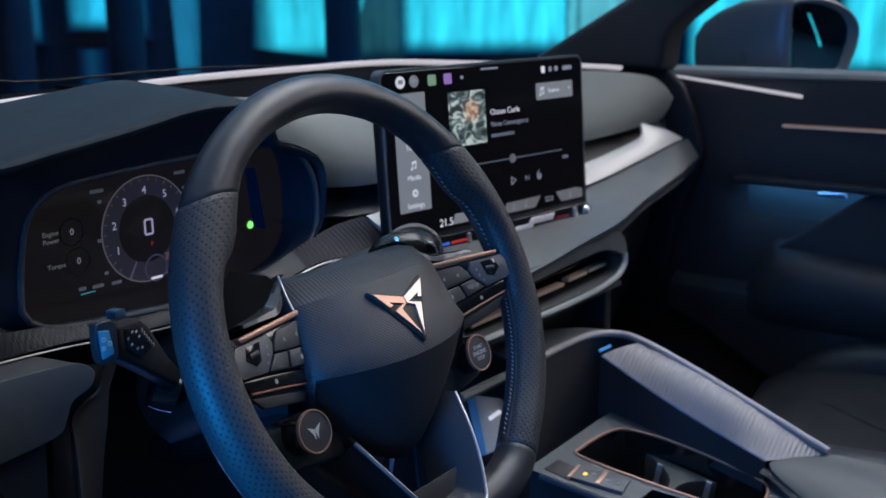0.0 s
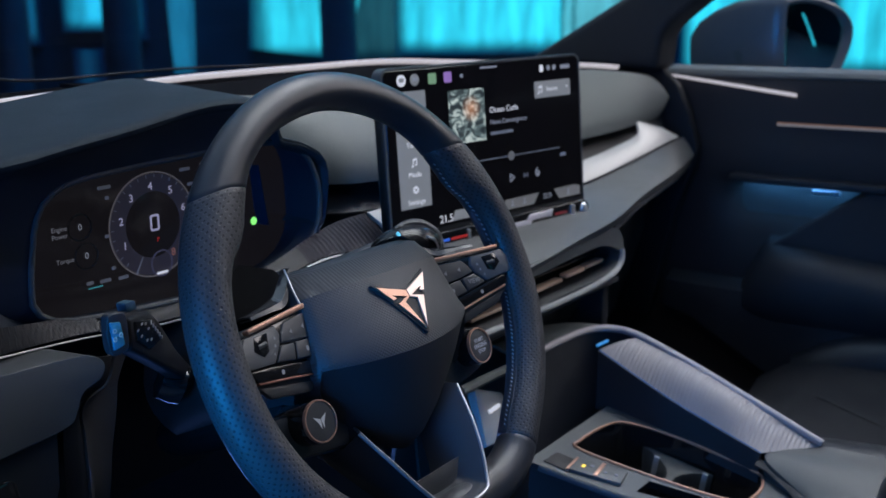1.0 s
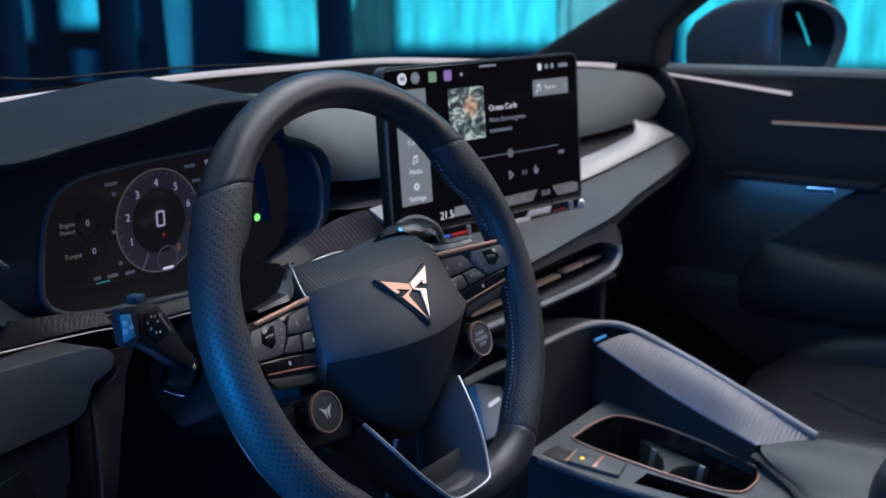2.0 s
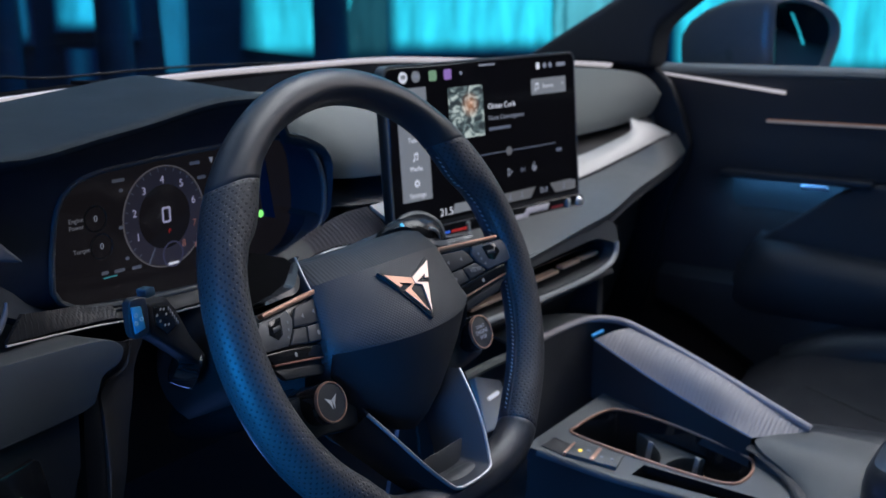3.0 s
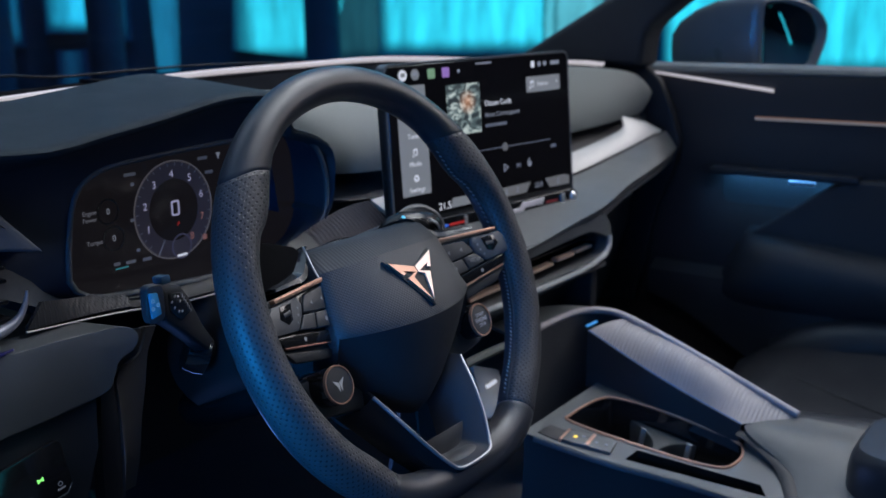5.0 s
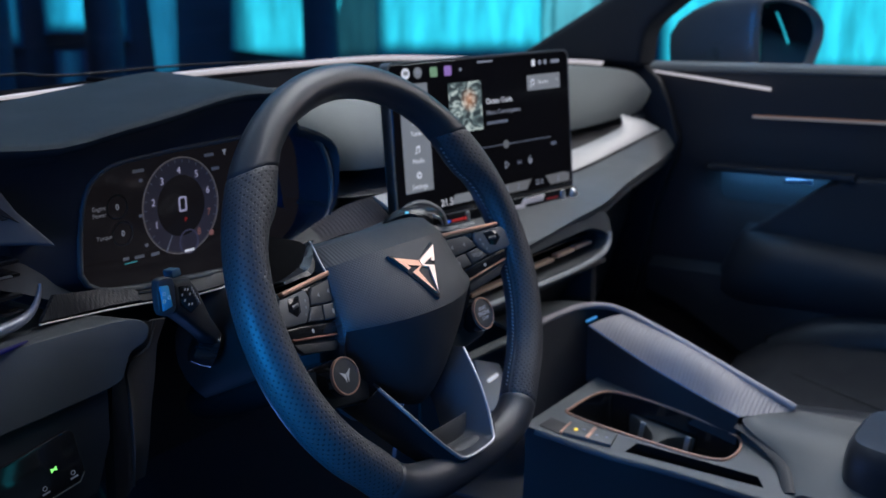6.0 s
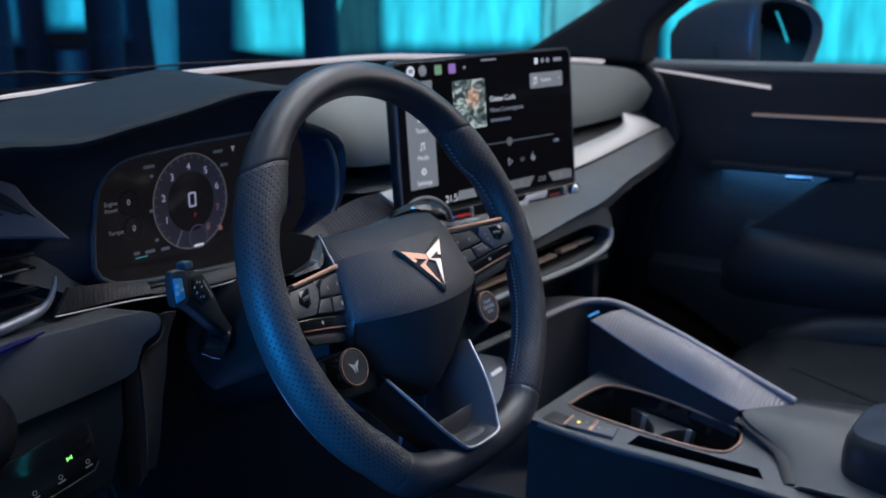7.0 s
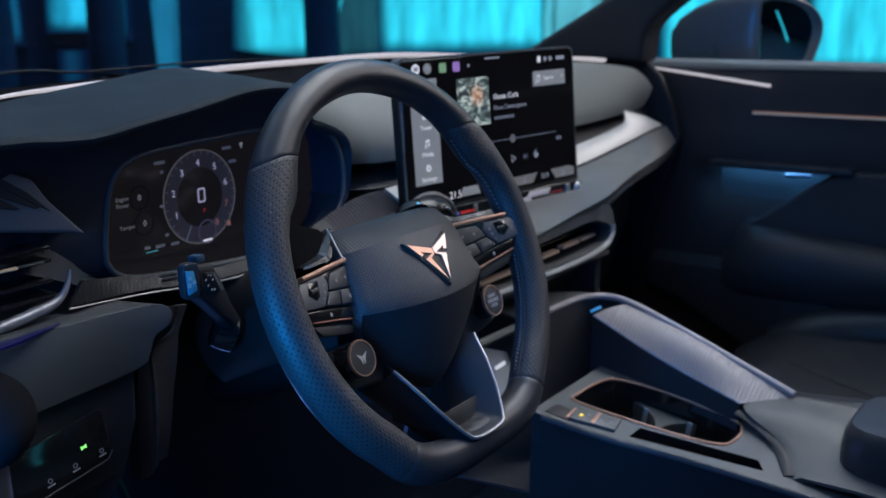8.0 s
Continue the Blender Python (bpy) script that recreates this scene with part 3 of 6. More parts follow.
part("dash_end", prism([(0.24, 0.40), (0.20, 0.58), (0.172, 0.655), (0.165, 0.69), (0.185, 0.75), (0.205, 0.79), (0.24, 0.822), (0.42, 0.825), (0.5, 0.40)], 0.02, axes((1.012, 0, 0), (0, 1, 0), (0, 0, 1)), 0.006, 3), SATIN_BLACK, dash, "black end panel of the dash")
# pale bar imitates the lilac highlight on the dash end
part("end_glint", tube(smooth([(1.000, 0.222, 0.757), (0.998, 0.205, 0.741), (0.996, 0.190, 0.722)], 8), [0.001, 0.002, 0.003, 0.0035, 0.0035, 0.003, 0.002, 0.001], 8), RAIL, dash, "pale bar that imitates a glint on the dash end")

# centre stack with the wide vent
cs_out = [(0.19, 0.652), (0.33, 0.660), (0.41, 0.665), (0.482, 0.666), (0.508, 0.656), (0.518, 0.638), (0.516, 0.622), (0.490, 0.605), (0.40, 0.599), (0.19, 0.604)]
cs_in = [(0.205, 0.640), (0.33, 0.645), (0.41, 0.648), (0.460, 0.648), (0.492, 0.640), (0.509, 0.631), (0.506, 0.621), (0.483, 0.612), (0.40, 0.610), (0.205, 0.613)]
m = axes((0, 0.0605, 0), (1, 0, 0), (0, 0, 1))
s_out, s_in = [(p.x, p.y) for p in smooth([(*p, 0) for p in cs_out], 60, True)], [(p.x, p.y) for p in smooth([(*p, 0) for p in cs_in], 60, True)]
part("vent_surround", ring_path(s_out, s_in, 0.02, m), LEDGE, dash, "grey surround of the centre air vent")
vent = part("centre_vent", prism(s_in, 0.004, axes((0, 0.135, 0), (1, 0, 0), (0, 0, 1))), PLASTIC, dash, "black centre air vent")
part("vent_duct", grid([[(x, 0.075, z) for x, z in s_in], [(x, 0.134, z) for x, z in s_in]], wrap=True), PLASTIC, vent)
for i, z in enumerate((0.641, 0.630, 0.616)):
    part("slat", box(0.21, 0.515 - 0.02 * abs(z - 0.62) * 50, 0.086, 0.112, z - 0.0012, z + 0.0012, 0.0008), PIANO, vent)
for x0, x1 in ((0.22, 0.30), (0.31, 0.40), (0.41, 0.452), (0.457, 0.498)):
    part("slat_trim", box(x0, x1, 0.0760, 0.0865, 0.6165 + (x0 - 0.3) * 0.02, 0.6208 + (x0 - 0.3) * 0.02, 0.0012), COPPER_LIT, vent, "copper-coloured slat edge with its glint in the colour")
# black block added to stop light leaking in beside the glove box
part("stack_light_stop", box(0.497, 0.512, 0.075, 0.42, 0.28, 0.600, 0.003), SATIN_BLACK, dash)
rim_low = [p for p in smooth([(0.20, 0.058, 0.609), (0.40, 0.058, 0.605), (0.482, 0.058, 0.609), (0.507, 0.058, 0.620), (0.513, 0.060, 0.634)], 30)]
part("vent_rim", tube(rim_low, 0.0035, 8), LIGHT_GREY, dash, "grey vent edge")
part("lower_stack_panel", grid([[(x, 0.068, 0.598) for x in np.linspace(0.19, 0.52, 8)], [(x, 0.10, 0.586) for x in np.linspace(0.19, 0.52, 8)], [(x, 0.15, 0.50) for x in np.linspace(0.19, 0.50, 8)], [(x, 0.17, 0.40) for x in np.linspace(0.19, 0.49, 8)]], 0.005), PLASTIC, dash)

# trim under the instruments
TF = [(-0.2305, 0.166, 0.6920), (-0.142, 0.186, 0.680), (-0.05, 0.183, 0.672), (0.05, 0.180, 0.677), (0.12, 0.178, 0.688), (0.17, 0.174, 0.686), (0.215, 0.171, 0.684)]
TB = [(-0.2130, 0.172, 0.7075), (-0.142, 0.196, 0.691), (-0.05, 0.192, 0.681), (0.05, 0.192, 0.688), (0.12, 0.198, 0.703), (0.17, 0.205, 0.710), (0.215, 0.205, 0.712)]
a, b = smooth(TF, 30), smooth(TB, 30)
for lo_, hi_, material, label in ((0, 7, PATTERN, "dark patterned trim beside the vent"), (6, 19, SATIN_BLACK, "plain black trim strip"), (18, 30, TRIM_RIB, "ribbed trim strip, violet light put into its grey")):
    aa, bb = a[lo_:hi_], b[lo_:hi_]
    part("patterned_trim", grid([aa, [p.lerp(r, 0.5) + Vector((0, -0.001, 0.001)) for p, r in zip(aa, bb)], bb], 0.003), material, dash, label)
part("trim_edge", tube([p + Vector((0, -0.002, -0.002)) for p in a], 0.0010, 8), CHROME, dash, "satin chrome edge line")

# lower panel left of the column
f1 = [(-0.36, 0.700), (-0.29, 0.6938), (-0.237, 0.6925), (-0.190, 0.6905), (-0.170, 0.6875), (-0.1595, 0.679), (-0.164, 0.669), (-0.179, 0.6635), (-0.186, 0.652), (-0.195, 0.6435), (-0.2376, 0.6395), (-0.2897, 0.637), (-0.36, 0.634)]
f1 = [(p.x, p.y) for p in smooth([(*p, 0) for p in f1], 72, True)]
part("lower_panel", prism(f1, 0.05, axes((0, 0.128 - 0.10 * 0.66, 0), (1, 0, 0), (0, 0.10, 1)), 0.008, 4), mat("lower_panel_grey", (0.068, 0.073, 0.078), 0.55, 0, 0.25, 1500, 0.15), dash, "grey lower dash panel beside the column")
part("lower_panel_core", box(-0.38, -0.17, 0.15, 0.30, 0.60, 0.676, 0.006), PLASTIC, dash)
part("knee_panel", grid([[(x, 0.138, 0.636 - (x + 0.29) * -0.05) for x in np.linspace(-0.36, -0.20, 8)], [(x, 0.134, 0.60) for x in np.linspace(-0.36, -0.205, 8)], [(x, 0.14, 0.555 + (x + 0.3) * 0.06) for x in np.linspace(-0.36, -0.215, 8)], [(x, 0.18, 0.52) for x in np.linspace(-0.36, -0.20, 8)], [(x, 0.30, 0.45) for x in np.linspace(-0.36, -0.18, 8)]], 0.006), PLASTIC, dash, "black lower knee panel")
edge_a = smooth([(-0.158, 0.140, 0.678), (-0.166, 0.138, 0.667), (-0.182, 0.136, 0.660), (-0.188, 0.136, 0.648), (-0.192, 0.138, 0.630), (-0.190, 0.145, 0.58), (-0.184, 0.155, 0.53)], 24)
edge_b = smooth([(-0.138, 0.150, 0.672), (-0.1454, 0.150, 0.653), (-0.163, 0.150, 0.6465), (-0.170, 0.150, 0.637), (-0.169, 0.150, 0.62), (-0.165, 0.155, 0.575), (-0.16, 0.165, 0.53)], 24)
edge_c = smooth([(-0.121, 0.158, 0.668), (-0.127, 0.162, 0.650), (-0.128, 0.164, 0.640), (-0.130, 0.166, 0.617), (-0.133, 0.170, 0.59), (-0.136, 0.172, 0.56), (-0.140, 0.176, 0.53)], 24)
part("opening_frame", grid([[p + Vector((0, 0.012, 0)) for p in edge_a], edge_a, [p.lerp(r, 0.5) + Vector((0, -0.004, 0)) for p, r in zip(edge_a, edge_b)], edge_b], 0.002), SATIN_BLACK, dash, "black frame of the column opening")
part("opening_lining", grid([edge_b, [p.lerp(r, 0.5) + Vector((-0.003, 0.004, 0)) for p, r in zip(edge_b, edge_c)], edge_c], 0.002), mat("brown_black_lining", (0.055, 0.050, 0.050), 0.6, 0, 0.25, 1500, 0.15), dash, "brownish black lining of the column opening")
part("under_dash", grid([[(x, 0.24, 0.665) for x in np.linspace(-0.18, 0.24, 8)], [(x, 0.26, 0.60) for x in np.linspace(-0.18, 0.24, 8)], [(x, 0.30, 0.48) for x in np.linspace(-0.18, 0.24, 8)], [(x, 0.45, 0.42) for x in np.linspace(-0.18, 0.24, 8)]], 0.006), SATIN_BLACK, dash)

# left air vent
VENT_RIM = mat("vent_rim_satin", (0.30, 0.30, 0.33), 0.36, 0.6, 0.05, 1600, 0.1)
lv = part("side_vent", prism([(-0.36, 0.760), (-0.232, 0.748), (-0.229, 0.72), (-0.237, 0.704), (-0.262, 0.696), (-0.36, 0.686)], 0.006, axes((0, 0.19, 0), (1, 0, 0), (0, 0, 1))), PLASTIC, dash, "black side air vent")
vent_curve = smooth([(-0.2265, 0.166, 0.734), (-0.2260, 0.165, 0.7232), (-0.2285, 0.164, 0.7130), (-0.2355, 0.163, 0.7030), (-0.2465, 0.162, 0.6975), (-0.2650, 0.161, 0.6945), (-0.2890, 0.159, 0.6920), (-0.36, 0.154, 0.684)], 40)
part("vent_ring", tube(vent_curve[7:], [0.0010 + 0.0036 * min(1.0, k / 18) for k in range(33)], 12), VENT_RIM, lv, "satin grey vent rim")
for z in (0.7405, 0.7305, 0.7150, 0.7030):
    part("slat", box(-0.36, -0.240, 0.166, 0.188, z - 0.0015, z + 0.0015, 0.001), PIANO, lv)
# bright strips stand in for the glints along this slat
part("slat_trim", box(-0.36, -0.2700, 0.1625, 0.1665, 0.7300, 0.7322, 0.0008), COPPER_LIT, lv, "copper-coloured slat edge with its glint in the colour")
part("slat_trim", box(-0.2695, -0.2480, 0.1630, 0.1665, 0.7306, 0.7318, 0.0005), GREY_PLASTIC, lv, "grey strip that imitates a glint on the slat")
wedge = [(-0.36, 0.835), (-0.300, 0.820), (-0.2741, 0.8093), (-0.2473, 0.7972), (-0.2370, 0.7800), (-0.2085, 0.7490), (-0.2276, 0.7535), (-0.2796, 0.7632), (-0.36, 0.776)]
part("vent_wedge", prism(wedge, 0.05, axes((0, 0.166 - 0.1 * 0.775, 0), (1, 0, 0), (0, 0.10, 1)), 0.003, 3), mat("wedge_grey", (0.125, 0.135, 0.150), 0.5, 0, 0.25, 1500, 0.15), dash, "grey wedge panel above the side vent")
W_M = axes((0, 0.1650 - 0.1 * 0.775, 0), (1, 0, 0), (0, 0.10, 1))
for poly in ([(-0.325, 0.822), (-0.2749, 0.8026), (-0.2544, 0.7888), (-0.2372, 0.7718), (-0.2500, 0.7790), (-0.2757, 0.7960), (-0.325, 0.813)], [(-0.325, 0.811), (-0.2758, 0.7948), (-0.2453, 0.7760), (-0.2500, 0.7757), (-0.2766, 0.7884), (-0.325, 0.803)], [(-0.325, 0.801), (-0.2767, 0.7872), (-0.2615, 0.7776), (-0.2650, 0.7772), (-0.2776, 0.7804), (-0.325, 0.789)]):
    part("demister_slot", prism(poly, 0.003, W_M, 0.0004, 1), RUBBER, dash, "black demister slot")
# glowing bar stands in for blue light on the panel's top face
part("blue_gap_glow", tube([(-0.36, 0.120, 0.690), (-0.30, 0.126, 0.6905), (-0.262, 0.132, 0.692)], [0.0034, 0.0028, 0.0008], 8), glow("gap_blue", (0.0, 0.0, 0.05), 0.7), dash, "glowing blue bar in place of light on the panel top")

# ---- steering wheel ----
WC = (0, 0, 0.70)
RAKE = radians(22.2)
WHEEL = axes(WC, (1, 0, 0), (0, math.sin(RAKE), math.cos(RAKE)))
SWITCH_GREY = mat("switch_grey", (0.085, 0.087, 0.093), 0.42, 0, 0.15, 1600, 0.12)
BUTTON_GREY = mat("button_grey", (0.042, 0.043, 0.047), 0.42, 0, 0.15, 1600, 0.12)
ICON = glow("switch_symbol", (0.55, 0.57, 0.62), 0.10)
# darkened copy of the copper: the door-side line's shade is in the colour
COPPER_SHADED = mat("shaded_copper", (0.26, 0.12, 0.09), 0.5, 0.6, 0, 400, 0.08)
# same stuff as the cover, darkened for the shade on its lower facet
COVER_LOW = mat("cover_low_shaded", (0.017, 0.018, 0.021), 0.55, 0, 0.3, 1100, 0.15, spots="voronoi")
PADDLE = mat("paddle_black", (0.010, 0.010, 0.011), 0.7, 0, 0.1, 1500, 0.1)
PADDLE.node_tree.nodes["Principled BSDF"].inputs["Specular IOR Level"].default_value = 0.0
BEZEL = mat("bezel_gloss", (0.035, 0.036, 0.040), 0.22, 0, 0, 400, 0.1, coat=0.3)
DARK_GREY = mat("dark_grey_plastic", (0.06, 0.062, 0.068), 0.34, 0, 0.15, 1600, 0.1)
wheel = thing("steering_wheel", "black leather steering wheel with flat bottom and copper accents", "steering wheel", WHEEL)
R0 = 0.1665
pts = [(R0 * math.cos(radians(a)), R0 * math.sin(radians(a)), 0.0) for a in range(-48, 229, 6)]
pts += [(-0.088, -0.147, -0.001), (-0.06, -0.158, -0.002), (-0.03, -0.1615, -0.003), (0, -0.162, -0.003), (0.03, -0.1615, -0.003), (0.06, -0.158, -0.002), (0.088, -0.147, -0.001)]
fine_loop = smooth(pts, 3000, True)
loop_angle = np.array([math.degrees(math.atan2(p.y, p.x)) for p in fine_loop])
# the rim's section by angle from its side (-90 bottom, 90 top): reach outwards, reach inwards (with thumb rests), half depth
RIM_ANGLE = [-90, -56, -30, 0, 10, 18, 25, 30, 35, 41, 50, 60, 75, 90]
RIM_OUT = [0.0172, 0.0185, 0.0185, 0.0176, 0.0174, 0.0172, 0.0170, 0.0168, 0.0167, 0.0166, 0.0165, 0.0165, 0.0168, 0.0168]
RIM_IN = [0.0172, 0.0160, 0.0160, 0.0160, 0.0150, 0.0152, 0.0185, 0.0240, 0.0245, 0.0205, 0.0140, 0.0118, 0.0125, 0.0122]
RIM_DEEP = [0.0170, 0.0166, 0.0166, 0.0165, 0.0165, 0.0165, 0.0164, 0.0164, 0.0163, 0.0160, 0.0155, 0.0153, 0.0150, 0.0150]


def rim_ring(a, fs, shrink=1.0):
    """Points of the rim's skin at wheel angle a; fs: 0 outwards, 90 to the driver, 180 inwards. The upper seams run askew."""
    near = max(max(0.0, 1 - abs((a + 180) % 360 - 180 - 35.6) / 30), max(0.0, 1 - abs(a % 360 - 144.4) / 30))
    turn = 10 * near * (1 if (a - 90) % 360 > 180 else -1)
    return [rim_point(a + turn * (1 - math.cos(radians(f))) / 2, f, shrink) for f in fs]


def rim_point(a, f, shrink):
    i = int(np.argmin(np.abs((loop_angle - a + 180) % 360 - 180)))
    p, t = fine_loop[i], fine_loop[(i + 12) % 3000] - fine_loop[i - 12]
    o = Vector((t.y, -t.x, 0)).normalized()
    if o.dot(p) < 0:
        o = -o
    side = 90 - abs((a - 90 + 180) % 360 - 180)
    ro, ri, deep = (np.interp(side, RIM_ANGLE, tab) for tab in (RIM_OUT, RIM_IN, RIM_DEEP))
    return p + (o * (ro if math.cos(radians(f)) > 0 else ri) * math.cos(radians(f)) + Vector((0, 0, deep * math.sin(radians(f))))) * shrink


def rim_piece(name, lo, hi, material, label, f0=0, f1=360, parent=None):
    """A stretch of the rim between two angles, its borders tucked in to make the seams."""
    whole = f1 - f0 == 360
    fs = np.linspace(f0, f1, 37)[:-1] if whole else np.linspace(f0, f1, 30)
    n = int((hi - lo) / 1.5)
    an_ = [lo, lo + 0.5] + list(np.linspace(lo, hi, n)[1:-1]) + [hi - 0.5, hi]
    rows = [rim_ring(a, fs, 0.955 if k in (0, len(an_) - 1) else 1.0) for k, a in enumerate(an_)]
    if not whole:
        rows = [[rim_ring(a, [fs[0]], 0.955)[0]] + r[1:-1] + [rim_ring(a, [fs[-1]], 0.955)[0]] for a, r in zip(an_, rows)]
    bm = grid(rows, wrap=whole)
    uv, m = bm.loops.layers.uv.new("along"), len(fs)
    bm.verts.index_update()
    for face in bm.faces:
        for lp_ in face.loops:
            i, j = divmod(lp_.vert.index, m)
            lp_[uv].uv = (radians(an_[i]) * R0, radians(fs[j]) * 0.0166)
    return part(name, bm, material, parent or wheel, label, sharp=60)


rim_piece("rim_top", 35.6, 144.4, LEATHER, "smooth black leather top of the rim")
grips = []
for lo, hi in ((-56, 35.6), (144.4, 236)):
    g = rim_piece("rim_grip", lo, hi, PUNCHED, "perforated black leather grip", -112, 170)
    rim_piece("grip_lining", lo, hi, LEATHER, "smooth black leather on the inner side", 170, 248, g)
    grips.append((g, lo + 3, hi - 3))
rim_piece("rim_bottom", 236, 304, LEATHER, "smooth black leather flat bottom")

# airbag cover in three facets: v, half width, height in the middle, height at the edge
COVER = [(0.046, 0.064, -0.036, -0.040), (0.0465, 0.069, -0.020, -0.027), (0.0415, 0.0735, -0.006, -0.017), (0.025, 0.0785, 0.0095, -0.0075), (0.013, 0.0805, 0.0135, -0.006), (0.0, 0.0825, 0.0175, -0.004), (-0.014, 0.085, 0.0210, -0.002), (-0.028, 0.0875, 0.0235, 0.0), (-0.0345, 0.0872, 0.0232, -0.001), (-0.043, 0.0865, 0.0195, -0.006), (-0.060, 0.0815, 0.0095, -0.015), (-0.075, 0.0725, 0.0005, -0.024), (-0.090, 0.0585, -0.009, -0.031), (-0.101, 0.043, -0.018, -0.037), (-0.107, 0.026, -0.026, -0.042)]


def cover_rows(lo, hi):
    rows = []
    for v, w, c, e in COVER[lo:hi]:
        r = [(-w * 1.02, v, e - 0.03), (-w, v, e - 0.004)]
        for k in range(21):
            u = -1 + k / 10
            bulge = 0.013 * u * u * min(1.0, max(0.0, (-0.014 - v) / 0.032))
            r.append((w * 0.985 * u, v + bulge, c + (e - c) * abs(u) ** 2.2))
        rows.append(r + [(w, v, e - 0.004), (w * 1.02, v, e - 0.03)])
    return rows


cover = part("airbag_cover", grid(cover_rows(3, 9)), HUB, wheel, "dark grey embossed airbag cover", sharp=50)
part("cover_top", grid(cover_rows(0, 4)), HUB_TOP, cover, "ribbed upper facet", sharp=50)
part("cover_lower", grid(cover_rows(8, 15)), COVER_LOW, cover, "plain lower facet, shade put into its darker colour", sharp=50)
part("cover_edge", tube(smooth([(-0.0675, 0.0492, -0.0245), (-0.0745, 0.0430, -0.0165), (-0.0785, 0.033, -0.0110), (-0.0797, 0.0225, -0.0072)], 14), 0.0009, 8), EDGE, cover, "chrome edge line")
EM = axes((0.0035, 0.001, 0.0180), (1, 0, 0), (0, 0.96, -0.27))
badge = part("emblem", prism([(-0.0305, 0.0192), (-0.004, 0.0090), (0, 0.0087), (0.004, 0.0090), (0.0305, 0.0192), (0.0188, -0.0012), (0.0012, -0.0288), (-0.0012, -0.0288), (-0.0188, -0.0012)], 0.006, EM, 0.0008), SATIN_BLACK, cover, "black three-pointed badge plate")
for s, material, text in ((-1, COPPER, "copper half of the badge"), (1, mat("pale_copper", (0.80, 0.62, 0.54), 0.36, 0.75, 0, 400, 0.08), "paler copper half of the badge")):
    shape = [(0.0283, 0.0160), (0.0003, 0.0067), (0.0003, 0.0012), (0.0072, -0.0018), (0.0003, -0.0255), (0.0152, -0.0014), (0.0034, 0.0019), (0.0160, 0.0056), (0.0136, 0.0030), (0.0182, 0.0018)]
    if s < 0:
        shape = [(-x, y) for x, y in shape][::-1]
    part("emblem_half", prism(shape, 0.002, EM @ Matrix.Translation((0, 0, 0.0014)), 0.0003, 1), material, cover, text)


def spoke(s):
    """A spoke with its button pad; s = 1 for the passenger's side, -1 for the door's."""
    def fl(p):
        return [(s * x, y) for x, y in p][::s]
    def at(w):
        lean = Matrix.Identity(4)
        lean[2][0] = 0.22 * s
        return Matrix.Translation((0, 0, w - 0.22 * 0.15)) @ lean
    arm = part("spoke", prism(fl([(0.05, 0.022), (0.142, 0.0175), (0.166, 0.004), (0.165, -0.008), (0.146, -0.024), (0.085, -0.034), (0.05, -0.046)]), 0.018, at(0.002), 0.003), PLASTIC, wheel, "black spoke with buttons")
    part("spoke_trim", prism(fl([(0.06, 0.0245), (0.1455, 0.0178), (0.1440, 0.0145), (0.06, 0.0205)]), 0.006, at(0.0095), 0.0010), COPPER, arm, "copper trim line")
    pad = part("button_pad", prism(fl([(0.06, 0.0192), (0.1493, 0.0134), (0.1640, -0.0028), (0.1505, -0.0082), (0.1247, -0.0098), (0.0868, -0.0146), (0.06, -0.0170)]), 0.008, at(0.0060), 0.001), PIANO, arm, "gloss black button field")
    part("switch_plate", prism(fl([(0.1150, 0.0150), (0.1490, 0.0130), (0.1625, -0.0028), (0.1500, -0.0074), (0.1250, -0.0088), (0.1150, 0.0012), (0.1118, 0.0080)]), 0.004, at(0.0080), 0.0012), SWITCH_GREY, pad, "dark grey switch plate")
    for poly in ([(0.068, 0.0178), (0.1042, 0.0146), (0.1098, 0.0082), (0.1128, 0.0022), (0.0975, 0.0005), (0.068, -0.0008)], [(0.0988, -0.0006), (0.1132, 0.0008), (0.1228, -0.0088), (0.1024, -0.0118)], [(0.068, -0.0020), (0.0973, -0.0006), (0.1010, -0.0120), (0.068, -0.0150)]):
        part("button", prism(fl(poly), 0.005, at(0.0078), 0.0010, 3), BUTTON_GREY, pad)
    part("roller_well", prism(fl([(0.1252, 0.0120), (0.1400, 0.0116), (0.1434, 0.0030), (0.1350, -0.0026), (0.1284, 0.0000)]), 0.003, at(0.0084), 0.0004), PIANO, pad)
    part("roller", tube([at(0.0056) @ Vector((s * 0.1295, 0.0058, 0)), at(0.0056) @ Vector((s * 0.1385, 0.0048, 0))], 0.0032, 14), BUTTON_GREY, pad, "ribbed roller")
    part("lower_strip", prism(fl([(0.06, -0.0180), (0.0868, -0.0156), (0.1250, -0.0106), (0.1510, -0.0086), (0.1455, -0.0165), (0.1107, -0.0210), (0.06, -0.0285)]), 0.006, at(0.0052), 0.0008), PIANO, arm, "gloss black lower button strip")
    part("lower_line", prism(fl([(0.06, -0.0290), (0.1107, -0.0214), (0.1458, -0.0169), (0.1440, -0.0186), (0.1107, -0.0229), (0.06, -0.0306)]), 0.005, at(0.0056), 0.0004), COPPER if s > 0 else COPPER_SHADED, arm, "copper trim line")
    part("lower_lip", prism(fl([(0.085, -0.0300), (0.1440, -0.0206), (0.1350, -0.0300), (0.090, -0.0370)]), 0.006, at(0.0030), 0.0015), PLASTIC, arm, "black lower lip of the spoke")
